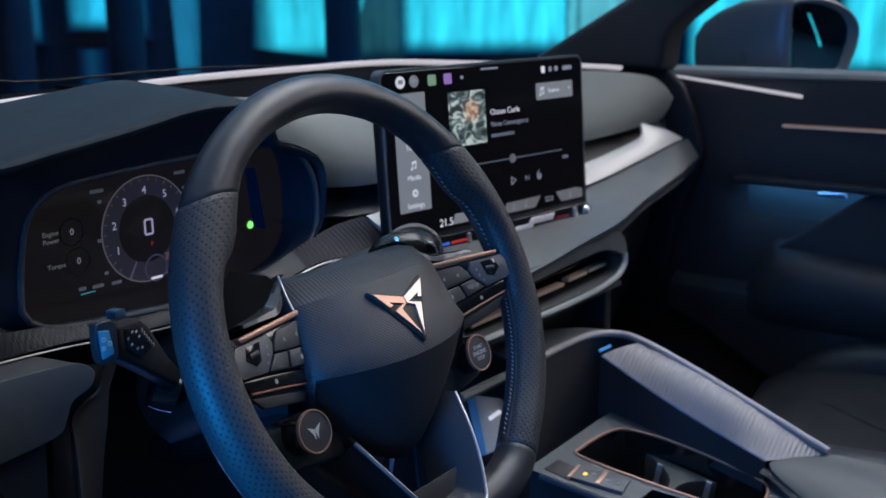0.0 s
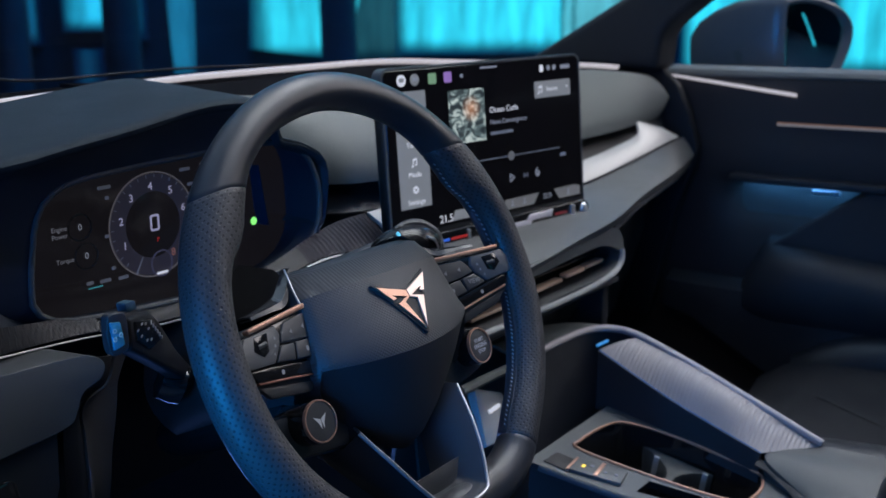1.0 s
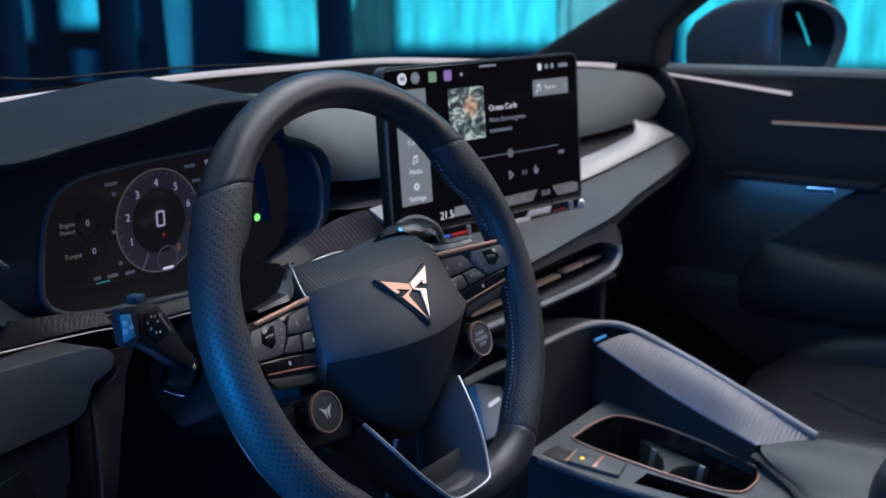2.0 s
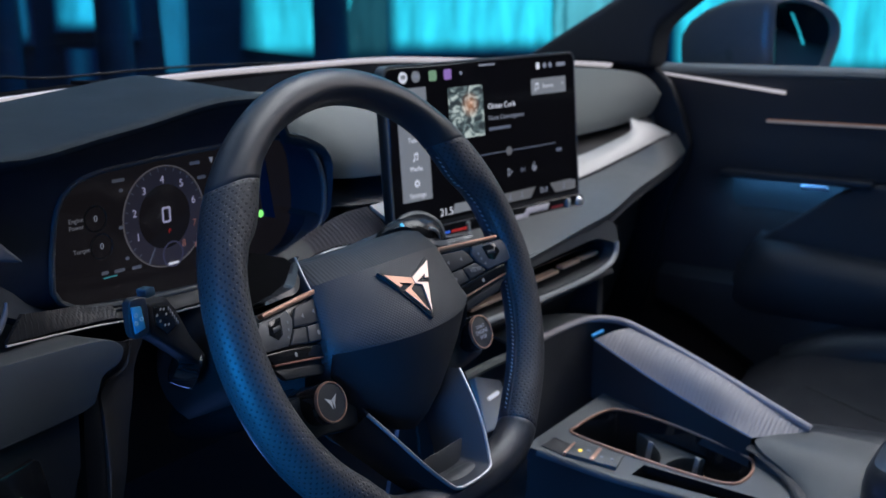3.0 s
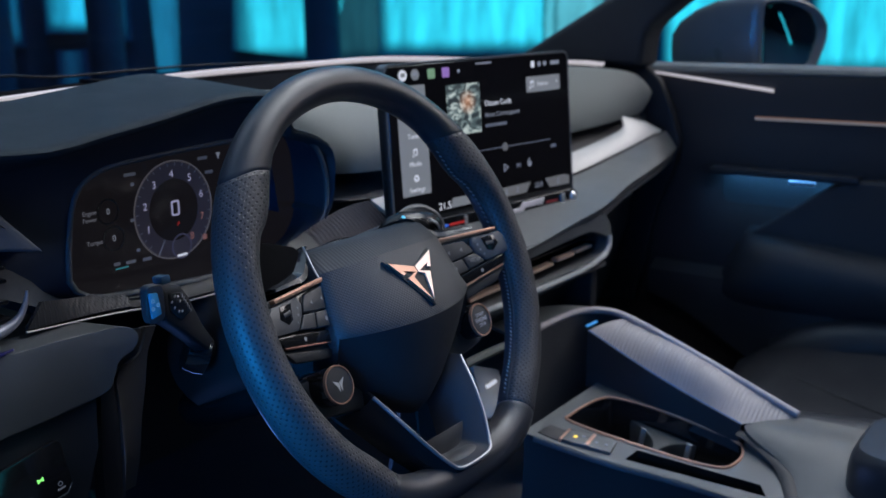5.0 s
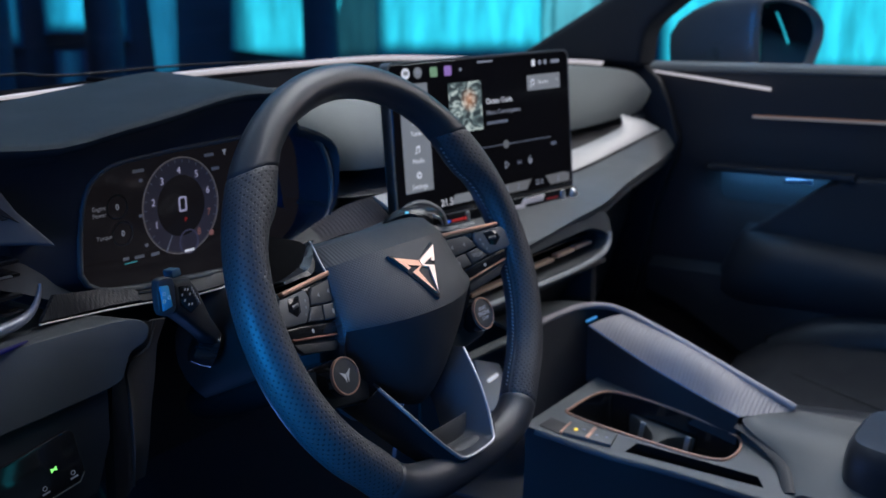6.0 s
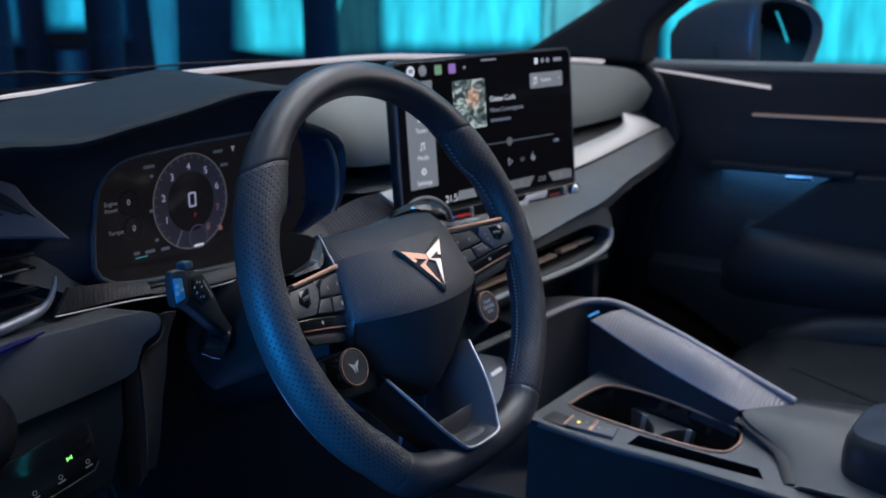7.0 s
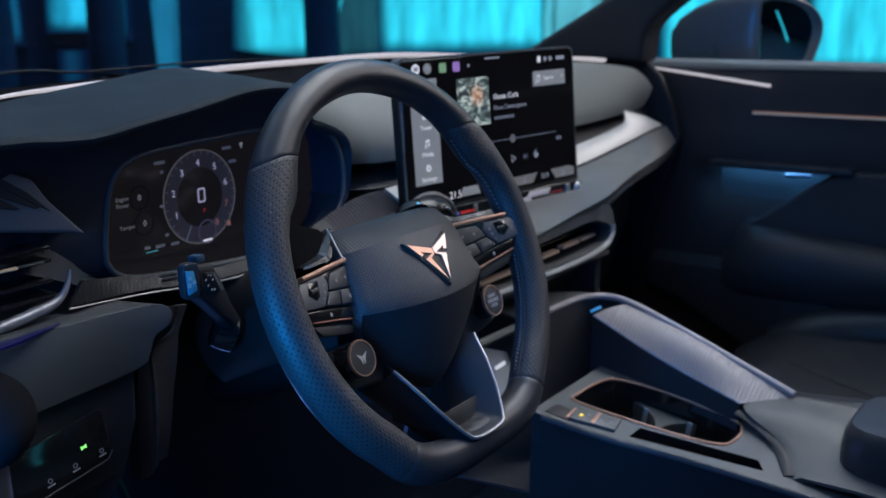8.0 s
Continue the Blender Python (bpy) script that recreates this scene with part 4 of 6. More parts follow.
    def mark(x, y, r, n, z):
        part("button_icon", prism([(s * x + r * math.cos(2 * math.pi * k / n + s), y + 1.15 * r * math.sin(2 * math.pi * k / n + s)) for k in range(n)], 0.0003, at(z)), ICON, arm)
    for x, y, n in ((0.082, -0.0215, 4), (0.1180, -0.0162, 5)):
        mark(x, y, 0.0017, n, 0.0055)
    for x, y, n in ((0.0845, 0.0080, 3), (0.0990, 0.0075, 3), (0.0865, -0.0075, 6)):
        mark(x, y, 0.0018, n, 0.0081)
    for x, y, n in ((0.1190, 0.0070, 4), (0.1205, 0.0020, 4), (0.1235, -0.0030, 3)):
        mark(x, y, 0.0012, n, 0.0083)
    return arm


sp_r, sp_l = spoke(1), spoke(-1)
lettering("VIEW", 0.0056, ICON, sp_r, pose(0.1105, -0.0052, 0.0082 - 0.22 * 0.0395, 0, -12.4, -5), align="CENTER")


def knob(s, name, label):
    k = part(name, lathe([(0.0141, -0.036), (0.0151, -0.034), (0.0151, -0.006), (0.0148, -0.003), (0.0141, -0.0025)], 36, Matrix.Translation((s * 0.0968, -0.057, -0.0034))), PIANO, wheel, label)
    part("knob_ring", lathe([(0.0148, -0.0045), (0.0151, -0.003), (0.0147, -0.0014), (0.0137, -0.0014), (0.0136, -0.003)], 36, Matrix.Translation((s * 0.0968, -0.057, -0.0034))), COPPER, k, "copper ring")
    part("knob_cap", lathe([(0.0135, -0.004), (0.0135, -0.0022), (0.010, -0.0019), (0.0005, -0.0019)], 36, Matrix.Translation((s * 0.0968, -0.057, -0.0034))), PLASTIC, k, "dark grey cap")
    return k


kl = knob(-1, "drive_mode_knob", "round black mode button with copper ring")
kr = knob(1, "start_knob", "round black start button with copper ring")
for s in (-1, 1):
    part("knob_symbol", prism([(s * 0.0062, 0.0042), (s * 0.0003, 0.0014), (s * 0.0003, -0.0005), (s * 0.0012, -0.0052), (s * 0.0025, -0.0012)][::s], 0.0004, Matrix.Translation((-0.0968, -0.057, -0.0049))), GREYPANE, kl)
for k, (text, size) in enumerate((("START", 0.0042), ("ENGINE", 0.0050), ("STOP", 0.0042))):
    lettering(text, size, DIM, kr, pose(0.0968, -0.0525 - 0.0046 * k, -0.0050))
for s in (-1, 1):
    part("knob_arm", prism([(s * x, y) for x, y in ((0.05, -0.05), (0.125, -0.045), (0.127, -0.066), (0.11, -0.078), (0.06, -0.085))][::s], 0.02, Matrix.Translation((0, 0, -0.022)), 0.004), PLASTIC, wheel)

# gloss bezel round the cover's shoulders
for s in (-1, 1):
    outer = smooth([(s * x, y, w) for x, y, w in ((0.128, 0.0262, -0.012), (0.106, 0.0290, -0.017), (0.0895, 0.0330, -0.021), (0.0760, 0.0425, -0.025), (0.0660, 0.0500, -0.028), (0.056, 0.0500, -0.034))], 26)
    inner = smooth([(s * x, y, w) for x, y, w in ((0.128, 0.0225, -0.004), (0.106, 0.0235, -0.009), (0.0880, 0.0245, -0.013), (0.0775, 0.0330, -0.0165), (0.0680, 0.0460, -0.024), (0.058, 0.0480, -0.032))], 26)
    part("hub_bezel", grid([[p + Vector((0, -0.001, -0.010)) for p in outer], outer, [p.lerp(r, 0.5) + Vector((-0.001 * s, 0.0005, 0.0025)) for p, r in zip(outer, inner)], inner, [p + Vector((0, 0, -0.012)) for p in inner]], 0.001), BEZEL, wheel, "dark gloss bezel round the airbag cover")

VP = [(-0.060, -0.078, -0.012), (-0.050, -0.105, 0.000), (-0.040, -0.128, 0.008), (-0.028, -0.148, 0.014), (-0.020, -0.1545, 0.0165), (0, -0.156, 0.017), (0.020, -0.1545, 0.0165), (0.028, -0.148, 0.014), (0.040, -0.128, 0.008), (0.050, -0.105, 0.000), (0.060, -0.078, -0.012)]
vp = smooth(VP, 50)
vs = part("lower_spoke", grid([[p + Vector((0, 0, -0.001)) for p in vp], [Vector((p.x * 0.80, p.y + 0.010, p.z - 0.022)) for p in vp], [Vector((p.x * 0.72, p.y + 0.012, p.z - 0.045)) for p in vp]], 0.002), mat("spoke_grey", (0.032, 0.034, 0.040), 0.35, 0, 0.1, 1500, 0.1), wheel, "dark grey lower spoke frame")
part("spoke_edge", tube(vp, 0.0016, 8), EDGE, vs, "bright chrome edge line")
part("spoke_outer", grid([[p + Vector((0, 0, -0.001)) for p in vp], [Vector((p.x * 1.22, p.y - 0.006, p.z - 0.006)) for p in vp], [Vector((p.x * 1.45, p.y - 0.004, p.z - 0.020)) for p in vp]], 0.002), SELECTOR, vs, "black outer flank")
part("spoke_insert", prism([(-0.020, -0.150), (0.020, -0.150), (0.028, -0.128), (-0.028, -0.128)], 0.002, Matrix.Translation((0, 0, -0.006)), 0.0006), PLASTIC, vs)

# seam stitching along the inner side of the grips
for g, lo, hi in grips:
    bm = bmesh.new()
    for k in range(64):
        a = lo + (hi - lo) * k / 63
        c, e = rim_ring(a - 0.30, [180.5], 1.02)[0], rim_ring(a + 0.30, [186.5], 1.02)[0]
        tube([c, e], 0.00042, 5, bm=bm)
    tagged(part("stitching", bm, THREAD, g, "grey seam stitching"), kind="stuff")

# ---- column, stalks ----
column = thing("steering_column", "black steering column shroud behind the wheel", "steering column", WHEEL)
part("shroud", loft([[(0.062 * math.cos(a) * k, 0.05 * math.sin(a) * k - 0.012, w) for a in np.linspace(0, 2 * math.pi, 28, endpoint=False)] for w, k in ((-0.035, 0.75), (-0.05, 0.95), (-0.07, 1.05), (-0.12, 1.12), (-0.22, 1.2))]), SATIN_BLACK, column)
part("lower_shroud", loft([[(0.058 * math.cos(a) * k, 0.026 * math.sin(a) * k - 0.052, w) for a in np.linspace(0, 2 * math.pi, 28, endpoint=False)] for w, k in ((-0.075, 0.6), (-0.09, 0.9), (-0.14, 1.0), (-0.25, 1.0))]), PADDLE, column, "black lower shroud")
for s in (-1, 1):
    low = 0.0 if s < 0 else 0.034
    pad = prism([(s * x, y - low) for x, y in ((0.05, 0.02), (0.075, 0.052), (0.105, 0.062), (0.15, 0.032), (0.155, 0.012), (0.10, 0.008))][::s], 0.006, Matrix.Translation((0, 0, -0.026)), 0.0015)
    part("shift_paddle", pad, PADDLE, column, "dark shift paddle")

stalk = thing("indicator_stalk", "black indicator stalk with printed symbols and lit end", "control stalk")
ST_M = axes((-0.18, 0.072, 0), (1, 0.65, 0), (0, 0, 1))
part("arm", prism([(0.002, 0.724), (0.044, 0.716), (0.061, 0.704), (0.096, 0.670), (0.140, 0.637), (0.134, 0.626), (0.0847, 0.655), (0.0322, 0.685), (0.004, 0.700)], 0.014, ST_M, 0.0035, 3), SATIN_BLACK, stalk, "dark satin stalk arm")
part("arm_panel", prism([(0.010, 0.7185), (0.041, 0.7115), (0.057, 0.700), (0.066, 0.690), (0.036, 0.690), (0.012, 0.704)], 0.003, ST_M @ Matrix.Translation((0, 0, 0.0012)), 0.0012), PIANO, stalk, "gloss black panel with printed symbols")
CAP = [(p.x, p.y) for p in smooth([(-0.1990, 0.7295, 0), (-0.192, 0.7312, 0), (-0.1852, 0.7285, 0), (-0.1842, 0.716, 0), (-0.1848, 0.7065, 0), (-0.191, 0.7035, 0), (-0.1978, 0.7050, 0), (-0.1998, 0.716, 0)], 32, True)]
part_cap = prism(CAP, 0.007, axes((0, 0.066, 0), (1, 0, 0), (0, 0, 1)), 0.0025, 3)
cap = part("end_cap", part_cap, PLASTIC, stalk, "black end cap")
CAP_F = axes((0, 0.066, 0), (1, 0, 0), (0, 0, 1))
# blue light that the button reflects is put into its base colour
part("push_button", prism([(-0.1985, 0.7265), (-0.1905, 0.7255), (-0.1878, 0.7095), (-0.1968, 0.7075)], 0.003, CAP_F @ Matrix.Translation((0, 0, 0.0012)), 0.0009), mat("button_blue_light", (0.06, 0.28, 0.38), 0.35), cap, "push button with the blue light put into its colour")
for x, y in ((-0.1955, 0.7205), (-0.1912, 0.7170), (-0.1958, 0.7150)):
    part("button_symbol", ring_path(circle(0.0016, 12, x, y), circle(0.0009, 12, x, y), 0.0003, CAP_F @ Matrix.Translation((0, 0, 0.0016))), glow("symbol_blue", (0.25, 0.6, 0.9), 0.22), cap, "lit blue ring symbol")
part("top_ridge", prism(rounded(0.008, 0.006, 0.0015), 0.010, axes((-0.1735, 0.076, 0.7295), (1, 0, 0.1), (0, 0.1, 1)), 0.001), mat("ridge_blue", (0.03, 0.08, 0.12), 0.5), cap, "blue-grey thumb ridge")
PRINT = mat("grey_print", (0.30, 0.30, 0.31), 0.6)
for k in range(6):
    part("printed_mark", prism(rounded(0.0022, 0.0028, 0.0005, 2), 0.0004, ST_M @ Matrix.Translation((0.040 + 0.004 * k, 0.7085 - 0.0034 * k, 0.0016))), PRINT, stalk, "grey printed symbol")
for x, z in ((0.014, 0.711), (0.022, 0.713), (0.029, 0.711), (0.020, 0.705), (0.034, 0.706), (0.030, 0.699), (0.038, 0.697)):
    part("printed_mark", prism(rounded(0.0034, 0.0015, 0.0004, 2), 0.0004, ST_M @ Matrix.Translation((x, z, 0.0016))), PRINT, stalk, "grey printed symbol")
part("collar", lathe([(0.010, -0.012), (0.0155, -0.010), (0.0165, 0.0), (0.0155, 0.008), (0.010, 0.010)], 24, axes((-0.088, 0.147, 0.635), (0.6, 0.7, 0.2), (0.4, -0.1, 0.9))), PIANO, stalk, "round gloss collar")

part("tilt_lever", prism(rounded(0.026, 0.012, 0.003), 0.008, axes((-0.098, 0.125, 0.628), (0.8, 0.2, -0.5), (0.3, 0.5, 0.8)), 0.002), PIANO, column, "gloss black column lever")
sel = thing("gear_selector", "black gear selector stalk with gloss end", "gear selector")
bm = bmesh.new()
bmesh.ops.create_uvsphere(bm, u_segments=28, v_segments=16, radius=1.0)
bm.transform(axes((0.126, 0.082, 0.7085), (0.95, -0.28, 0.02), (0, 0.3, 1)) @ Matrix.Diagonal((0.037, 0.0205, 0.0205, 1)))
part("twist_end", bm, SELECTOR, sel, "gloss black twist end")
arc = smooth([(0.112, 0.093, 0.7265), (0.130, 0.093, 0.7310), (0.146, 0.090, 0.7300), (0.158, 0.086, 0.7235), (0.165, 0.082, 0.713), (0.167, 0.080, 0.695)], 24)
part("housing", tube([p + Vector((0, -0.004, -0.003)) for p in arc], [0.0015 + 0.005 * min(1, k / 16) for k in range(24)], 10), DARK_GREY, sel, "dark grey selector housing")
part("arm", tube([(0.06, 0.12, 0.690), (0.11, 0.10, 0.703)], 0.013, 12), PLASTIC, sel)
part("selector_light", tube(smooth([(0.1055, 0.0745, 0.7228), (0.1085, 0.0758, 0.7245), (0.1095, 0.0785, 0.7258)], 6), 0.0015, 6), glow("selector_blue", (0.1, 0.55, 0.9), 1.0), sel, "blue-lit symbol")
part("end_trim", tube(smooth([(0.128, 0.060, 0.7215), (0.139, 0.060, 0.716), (0.145, 0.061, 0.707), (0.147, 0.063, 0.697)], 10), 0.0013, 6), CHROME, sel)

# ---- instrument display ----
inst = thing("instrument_display", "dark digital instrument display with round gauge", "instrument display")
I_M = axes((0, 0.250, 0), (1, 0, 0), (0, 0.0, 1))
W_IN = [(-0.12, 0.797), (-0.150, 0.77), (-0.158, 0.73), (-0.150, 0.690), (-0.10, 0.672), (0.02, 0.664), (0.11, 0.675), (0.143, 0.70), (0.147, 0.74), (0.138, 0.783), (0.10, 0.803), (0.0, 0.806)]
part("display_panel", prism([(p.x, p.y) for p in smooth([(*p, 0) for p in W_IN], 48, True)], 0.012, I_M), CLUSTER_SCREEN, inst, "black display glass")
wi = by_angle([(x, 0.252, z) for x, z in W_IN])
inn = q
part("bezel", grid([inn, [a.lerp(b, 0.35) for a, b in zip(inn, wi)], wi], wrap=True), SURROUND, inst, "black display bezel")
part("bezel_edge", tube(inn, 0.0026, 10, closed=True), SOFT_MID, inst, "dark grey bezel edge")


def on_inst(x, z, d=0.0006):
    return Matrix.Translation((0, 0, 0)) @ I_M @ Matrix.Translation((x, z, d))


G = (-0.0145, 0.7355)
ring = part("gauge_ring", ring_path(circle(0.0462, 64), circle(0.0450, 64), 0.0004, on_inst(*G)), glow("gauge_line", (0.55, 0.50, 0.52), 0.10), inst)
part("gauge_band", ring_path(circle(0.0445, 64), circle(0.0290, 64), 0.0004, on_inst(*G, 0.0004)), glow("gauge_band", (0.20, 0.18, 0.24), 0.05), inst, "dim violet gauge band")
for k in range(1, 9):
    a = radians(204 - 37.3 * (k - 1))
    lettering(str(k), 0.0095, NUMERAL if k < 7 else NUMERAL_RED, inst, on_inst(G[0] + 0.0345 * math.cos(a), G[1] + 0.0335 * math.sin(a), 0.0012))
for k in range(24):
    a = radians(225 - 11.7 * k)
    part("gauge_tick", prism(rounded(0.0030, 0.0008, 0.0003, 1), 0.0003, on_inst(*G, 0.0008) @ Matrix.Rotation(a, 4, "Z") @ Matrix.Translation((0.0425, 0, 0))), DIMMER, inst)
part("gauge_needle", prism([(-0.001, 0.0), (0.001, 0.0), (0.0006, 0.016), (-0.0006, 0.016)], 0.0003, on_inst(G[0] - 0.022, G[1] - 0.040, 0.0012) @ Matrix.Rotation(radians(-30), 4, "Z")), DIMMER, inst)
zero = part("speed_zero", ring_path(rounded(0.0095, 0.0145, 0.0022), rounded(0.0062, 0.0110, 0.0012), 0.0004, on_inst(G[0] + 0.001, G[1] + 0.0015, 0.0012)), NUMERAL, inst, "white zero of the speed display")
lettering("P", 0.0055, RED, inst, on_inst(-0.011, 0.7215, 0.001))
part("gear_arch", ring_path(circle(0.0120, 28), circle(0.0105, 28), 0.0003, on_inst(-0.0085, 0.700, 0.0008)), glow("gear_arch", (0.2, 0.2, 0.35), 0.12), inst)
part("gear_bar", prism(rounded(0.012, 0.0022, 0.0009, 2), 0.0003, on_inst(-0.0090, 0.6915, 0.0012)), WHITE, inst)
lettering("Engine", 0.0055, LABEL, inst, on_inst(-0.107, 0.7475, 0.001))
lettering("Power", 0.0055, LABEL, inst, on_inst(-0.107, 0.7415, 0.001))
lettering("Torque", 0.0055, LABEL, inst, on_inst(-0.104, 0.7210, 0.001))
for x, z, w in ((-0.062, 0.775, 0.013), (0.023, 0.779, 0.012), (0.030, 0.765, 0.010), (-0.083, 0.698, 0.007), (-0.068, 0.697, 0.011), (-0.050, 0.696, 0.010), (-0.060, 0.766, 0.004), (-0.063, 0.734, 0.004), (-0.059, 0.706, 0.004)):
    part("display_text", prism(rounded(w, 0.0030, 0.001, 2), 0.0003, on_inst(x, z, 0.001)), DIMMER, inst)
part("teal_bar", prism(rounded(0.014, 0.0011, 0.0004, 2), 0.0003, on_inst(-0.078, 0.6935, 0.001)), TEAL, inst)
part("fuel_mark", prism(rounded(0.005, 0.005, 0.001, 2), 0.0003, on_inst(0.020, 0.7035, 0.001)), NUMERAL_RED, inst)
part("pointer_mark", prism([(-0.0025, 0.003), (0.0, -0.003), (0.0025, 0.003)], 0.0003, on_inst(0.043, 0.779, 0.001)), DIM, inst)
for x, z in ((-0.088, 0.746), (-0.084, 0.7215)):
    part("small_gauge", ring_path(circle(0.0115, 32), circle(0.0100, 32), 0.0003, on_inst(x, z, 0.001)), mat("small_gauge", (0.06, 0.06, 0.065), 0.4), inst)
    lettering("0", 0.0075, DIM, inst, on_inst(x, z, 0.0012))
part("indicator_lamp", prism(circle(0.0038, 14), 0.0003, on_inst(0.103, 0.718, 0.001)), GREEN, inst, "lit green lamp")
# blue patch painted as a reflection on the display glass
part("blue_reflection", prism([(0.100, 0.772), (0.113, 0.771), (0.123, 0.710), (0.107, 0.715)], 0.0003, on_inst(0, 0, 0.0006)), mat("blue_reflection_tint", (0.015, 0.04, 0.09), 0.3), inst, "blue patch that imitates a reflection in the display")

# ---- centre screen ----
S_M = axes((0.2118, 0.1791, 0.8577), (0.9829, -0.1837, 0.0131), (-0.001, 0.0658, 0.9978))
scr = thing("centre_screen", "large freestanding touch screen showing a music player", "touch screen")


def moved(pts, x, y):
    return [(a + x, b + y) for a, b in pts]


part("screen_body", prism(moved(rounded(0.304, 0.196, 0.010), 0.152, -0.098), 0.014, S_M, 0.002), PLASTIC, scr, "black screen housing")
part("screen_glass", prism(moved(rounded(0.298, 0.164, 0.007), 0.152, -0.085), 0.001, S_M @ Matrix.Translation((0, 0, 0.0012)), 0.0003, 1), SCREEN, scr, "glossy black display")
part("screen_frame", ring_path(moved(rounded(0.304, 0.196, 0.010), 0.152, -0.098), moved(rounded(0.300, 0.192, 0.008), 0.152, -0.098), 0.014, S_M @ Matrix.Translation((0, 0, 0.0010))), GREY_PLASTIC, scr, "thin grey metal frame")
part("screen_foot", box(0.30, 0.44, 0.165, 0.26, 0.66, 0.76, 0.008), PLASTIC, scr)


def ui(name, poly, x, y, material, d=0.0018, label=""):
    return part(name, prism(moved(poly, x, y), 0.0004, S_M @ Matrix.Translation((0, 0, d))), material, scr, label)


def music_note(x, y, s):
    """A pair of notes under one beam."""
    pts = [(-0.0020, 0.0036), (0.0036, 0.0046), (0.0036, -0.0022), (0.0030, -0.0034), (0.0012, -0.0036), (0.0010, -0.0022), (0.0026, -0.0014), (0.0026, 0.0022), (-0.0011, 0.0016), (-0.0011, -0.0034), (-0.0018, -0.0046), (-0.0036, -0.0048), (-0.0038, -0.0032), (-0.0020, -0.0024)]
    ui("note_icon", [(a * s, b * s) for a, b in pts], x, y, WHITE, 0.0021, "white music note symbol")


ui("side_menu", rounded(0.042, 0.118, 0.001, 2), 0.036, -0.083, GREYPANE, 0.0016)
for k, (text, y) in enumerate((("Tuner", -0.078), ("Media", -0.108), ("Settings", -0.136))):
    lettering(text, 0.0075, WHITE, scr, S_M @ pose(0.036, y, 0.0021))
    if k == 0:
        ui("menu_icon", [(-0.0045, -0.0030), (0.0045, -0.0030), (0.0045, 0.0022), (0.0010, 0.0022), (0.0034, 0.0040), (0.0024, 0.0042), (-0.0018, 0.0022), (-0.0045, 0.0022)], 0.036, y + 0.0125, WHITE, 0.0019, "white radio symbol")
    elif k == 1:
        music_note(0.036, y + 0.0125, 1.0)
    else:
        ui("menu_icon", [(r_ * math.cos(radians(15 * j)), r_ * math.sin(radians(15 * j))) for j, r_ in enumerate((0.0042, 0.0042, 0.0032) * 8)], 0.036, y + 0.0125, WHITE, 0.0019, "white gear symbol")
        ui("gear_hole", circle(0.0014, 14), 0.036, y + 0.0125, GREYPANE, 0.0021)
for x, material in ((0.026, WHITE), (0.044, GREYPANE)):
    ui("app_icon", circle(0.006, 20), x, -0.013, material)
    ui("app_mark", rounded(0.006, 0.004, 0.001, 2), x, -0.0125, DIM if x > 0.03 else GREYPANE, 0.0023)
ui("app_icon", rounded(0.011, 0.011, 0.002), 0.068, -0.0135, glow("app_green", (0.25, 0.45, 0.28), 0.5))
ui("app_icon", rounded(0.011, 0.011, 0.002), 0.090, -0.0135, glow("app_violet", (0.35, 0.2, 0.6), 0.6))
ui("app_icon", circle(0.002, 10), 0.110, -0.0135, DIM)
ui("top_handle", rounded(0.026, 0.002, 0.0009, 2), 0.151, -0.007, DIM)
for x in (0.236, 0.248, 0.258):
    ui("status_icon", circle(0.0030, 12) if x > 0.24 else rounded(0.006, 0.008, 0.002), x, -0.0135, WHITE if x < 0.24 else DIM)
ui("status_text", rounded(0.016, 0.0045, 0.001, 2), 0.277, -0.0135, DIM)
ui("source_button", rounded(0.062, 0.0185, 0.002), 0.254, -0.037, GREYPANE)
music_note(0.232, -0.037, 1.05)
ui("button_arrow", [(-0.001, -0.0014), (0.0012, 0), (-0.001, 0.0014)], 0.279, -0.036, WHITE, 0.0021)
lettering("Source", 0.0070, WHITE, scr, S_M @ pose(0.252, -0.037, 0.0023))
art = bpy.data.materials.new("album_art")
art.use_nodes = True
an, al = art.node_tree.nodes, art.node_tree.links
ab = an["Principled BSDF"]
ab.inputs["Base Color"].default_value = (0.02, 0.02, 0.02, 1)
atc, ano, arp = an.new("ShaderNodeTexCoord"), an.new("ShaderNodeTexNoise"), an.new("ShaderNodeValToRGB")
ano.inputs["Scale"].default_value, ano.inputs["Detail"].default_value, ano.inputs["Distortion"].default_value = 62, 9, 2.4
al.new(atc.outputs["Object"], ano.inputs["Vector"]), al.new(ano.outputs[0], arp.inputs[0])
for e, (p, c) in zip((arp.color_ramp.elements[0], arp.color_ramp.elements[1], arp.color_ramp.elements.new(0.5), arp.color_ramp.elements.new(0.6)), ((0.40, (0.012, 0.02, 0.025, 1)), (0.66, (0.85, 0.90, 0.88, 1)), (0.5, (0.10, 0.15, 0.16, 1)), (0.57, (0.40, 0.48, 0.47, 1)))):
    e.position, e.color = p, c
agr, amp, amx = an.new("ShaderNodeTexGradient"), an.new("ShaderNodeMapping"), an.new("ShaderNodeMix")
agr.gradient_type = "SPHERICAL"
amp.inputs["Location"].default_value, amp.inputs["Scale"].default_value = (-2.2, 0, -2.4), (3.6, 0.0, 3.8)
al.new(atc.outputs["Generated"], amp.inputs["Vector"]), al.new(amp.outputs[0], agr.inputs["Vector"])
amx.data_type, amx.blend_type = "RGBA", "MIX"
amx.inputs[7].default_value = (0.95, 0.42, 0.2, 1)
amul = an.new("ShaderNodeMath")
amul.operation = "MULTIPLY"
al.new(agr.outputs[1], amul.inputs[0]), al.new(ano.outputs[0], amul.inputs[1])
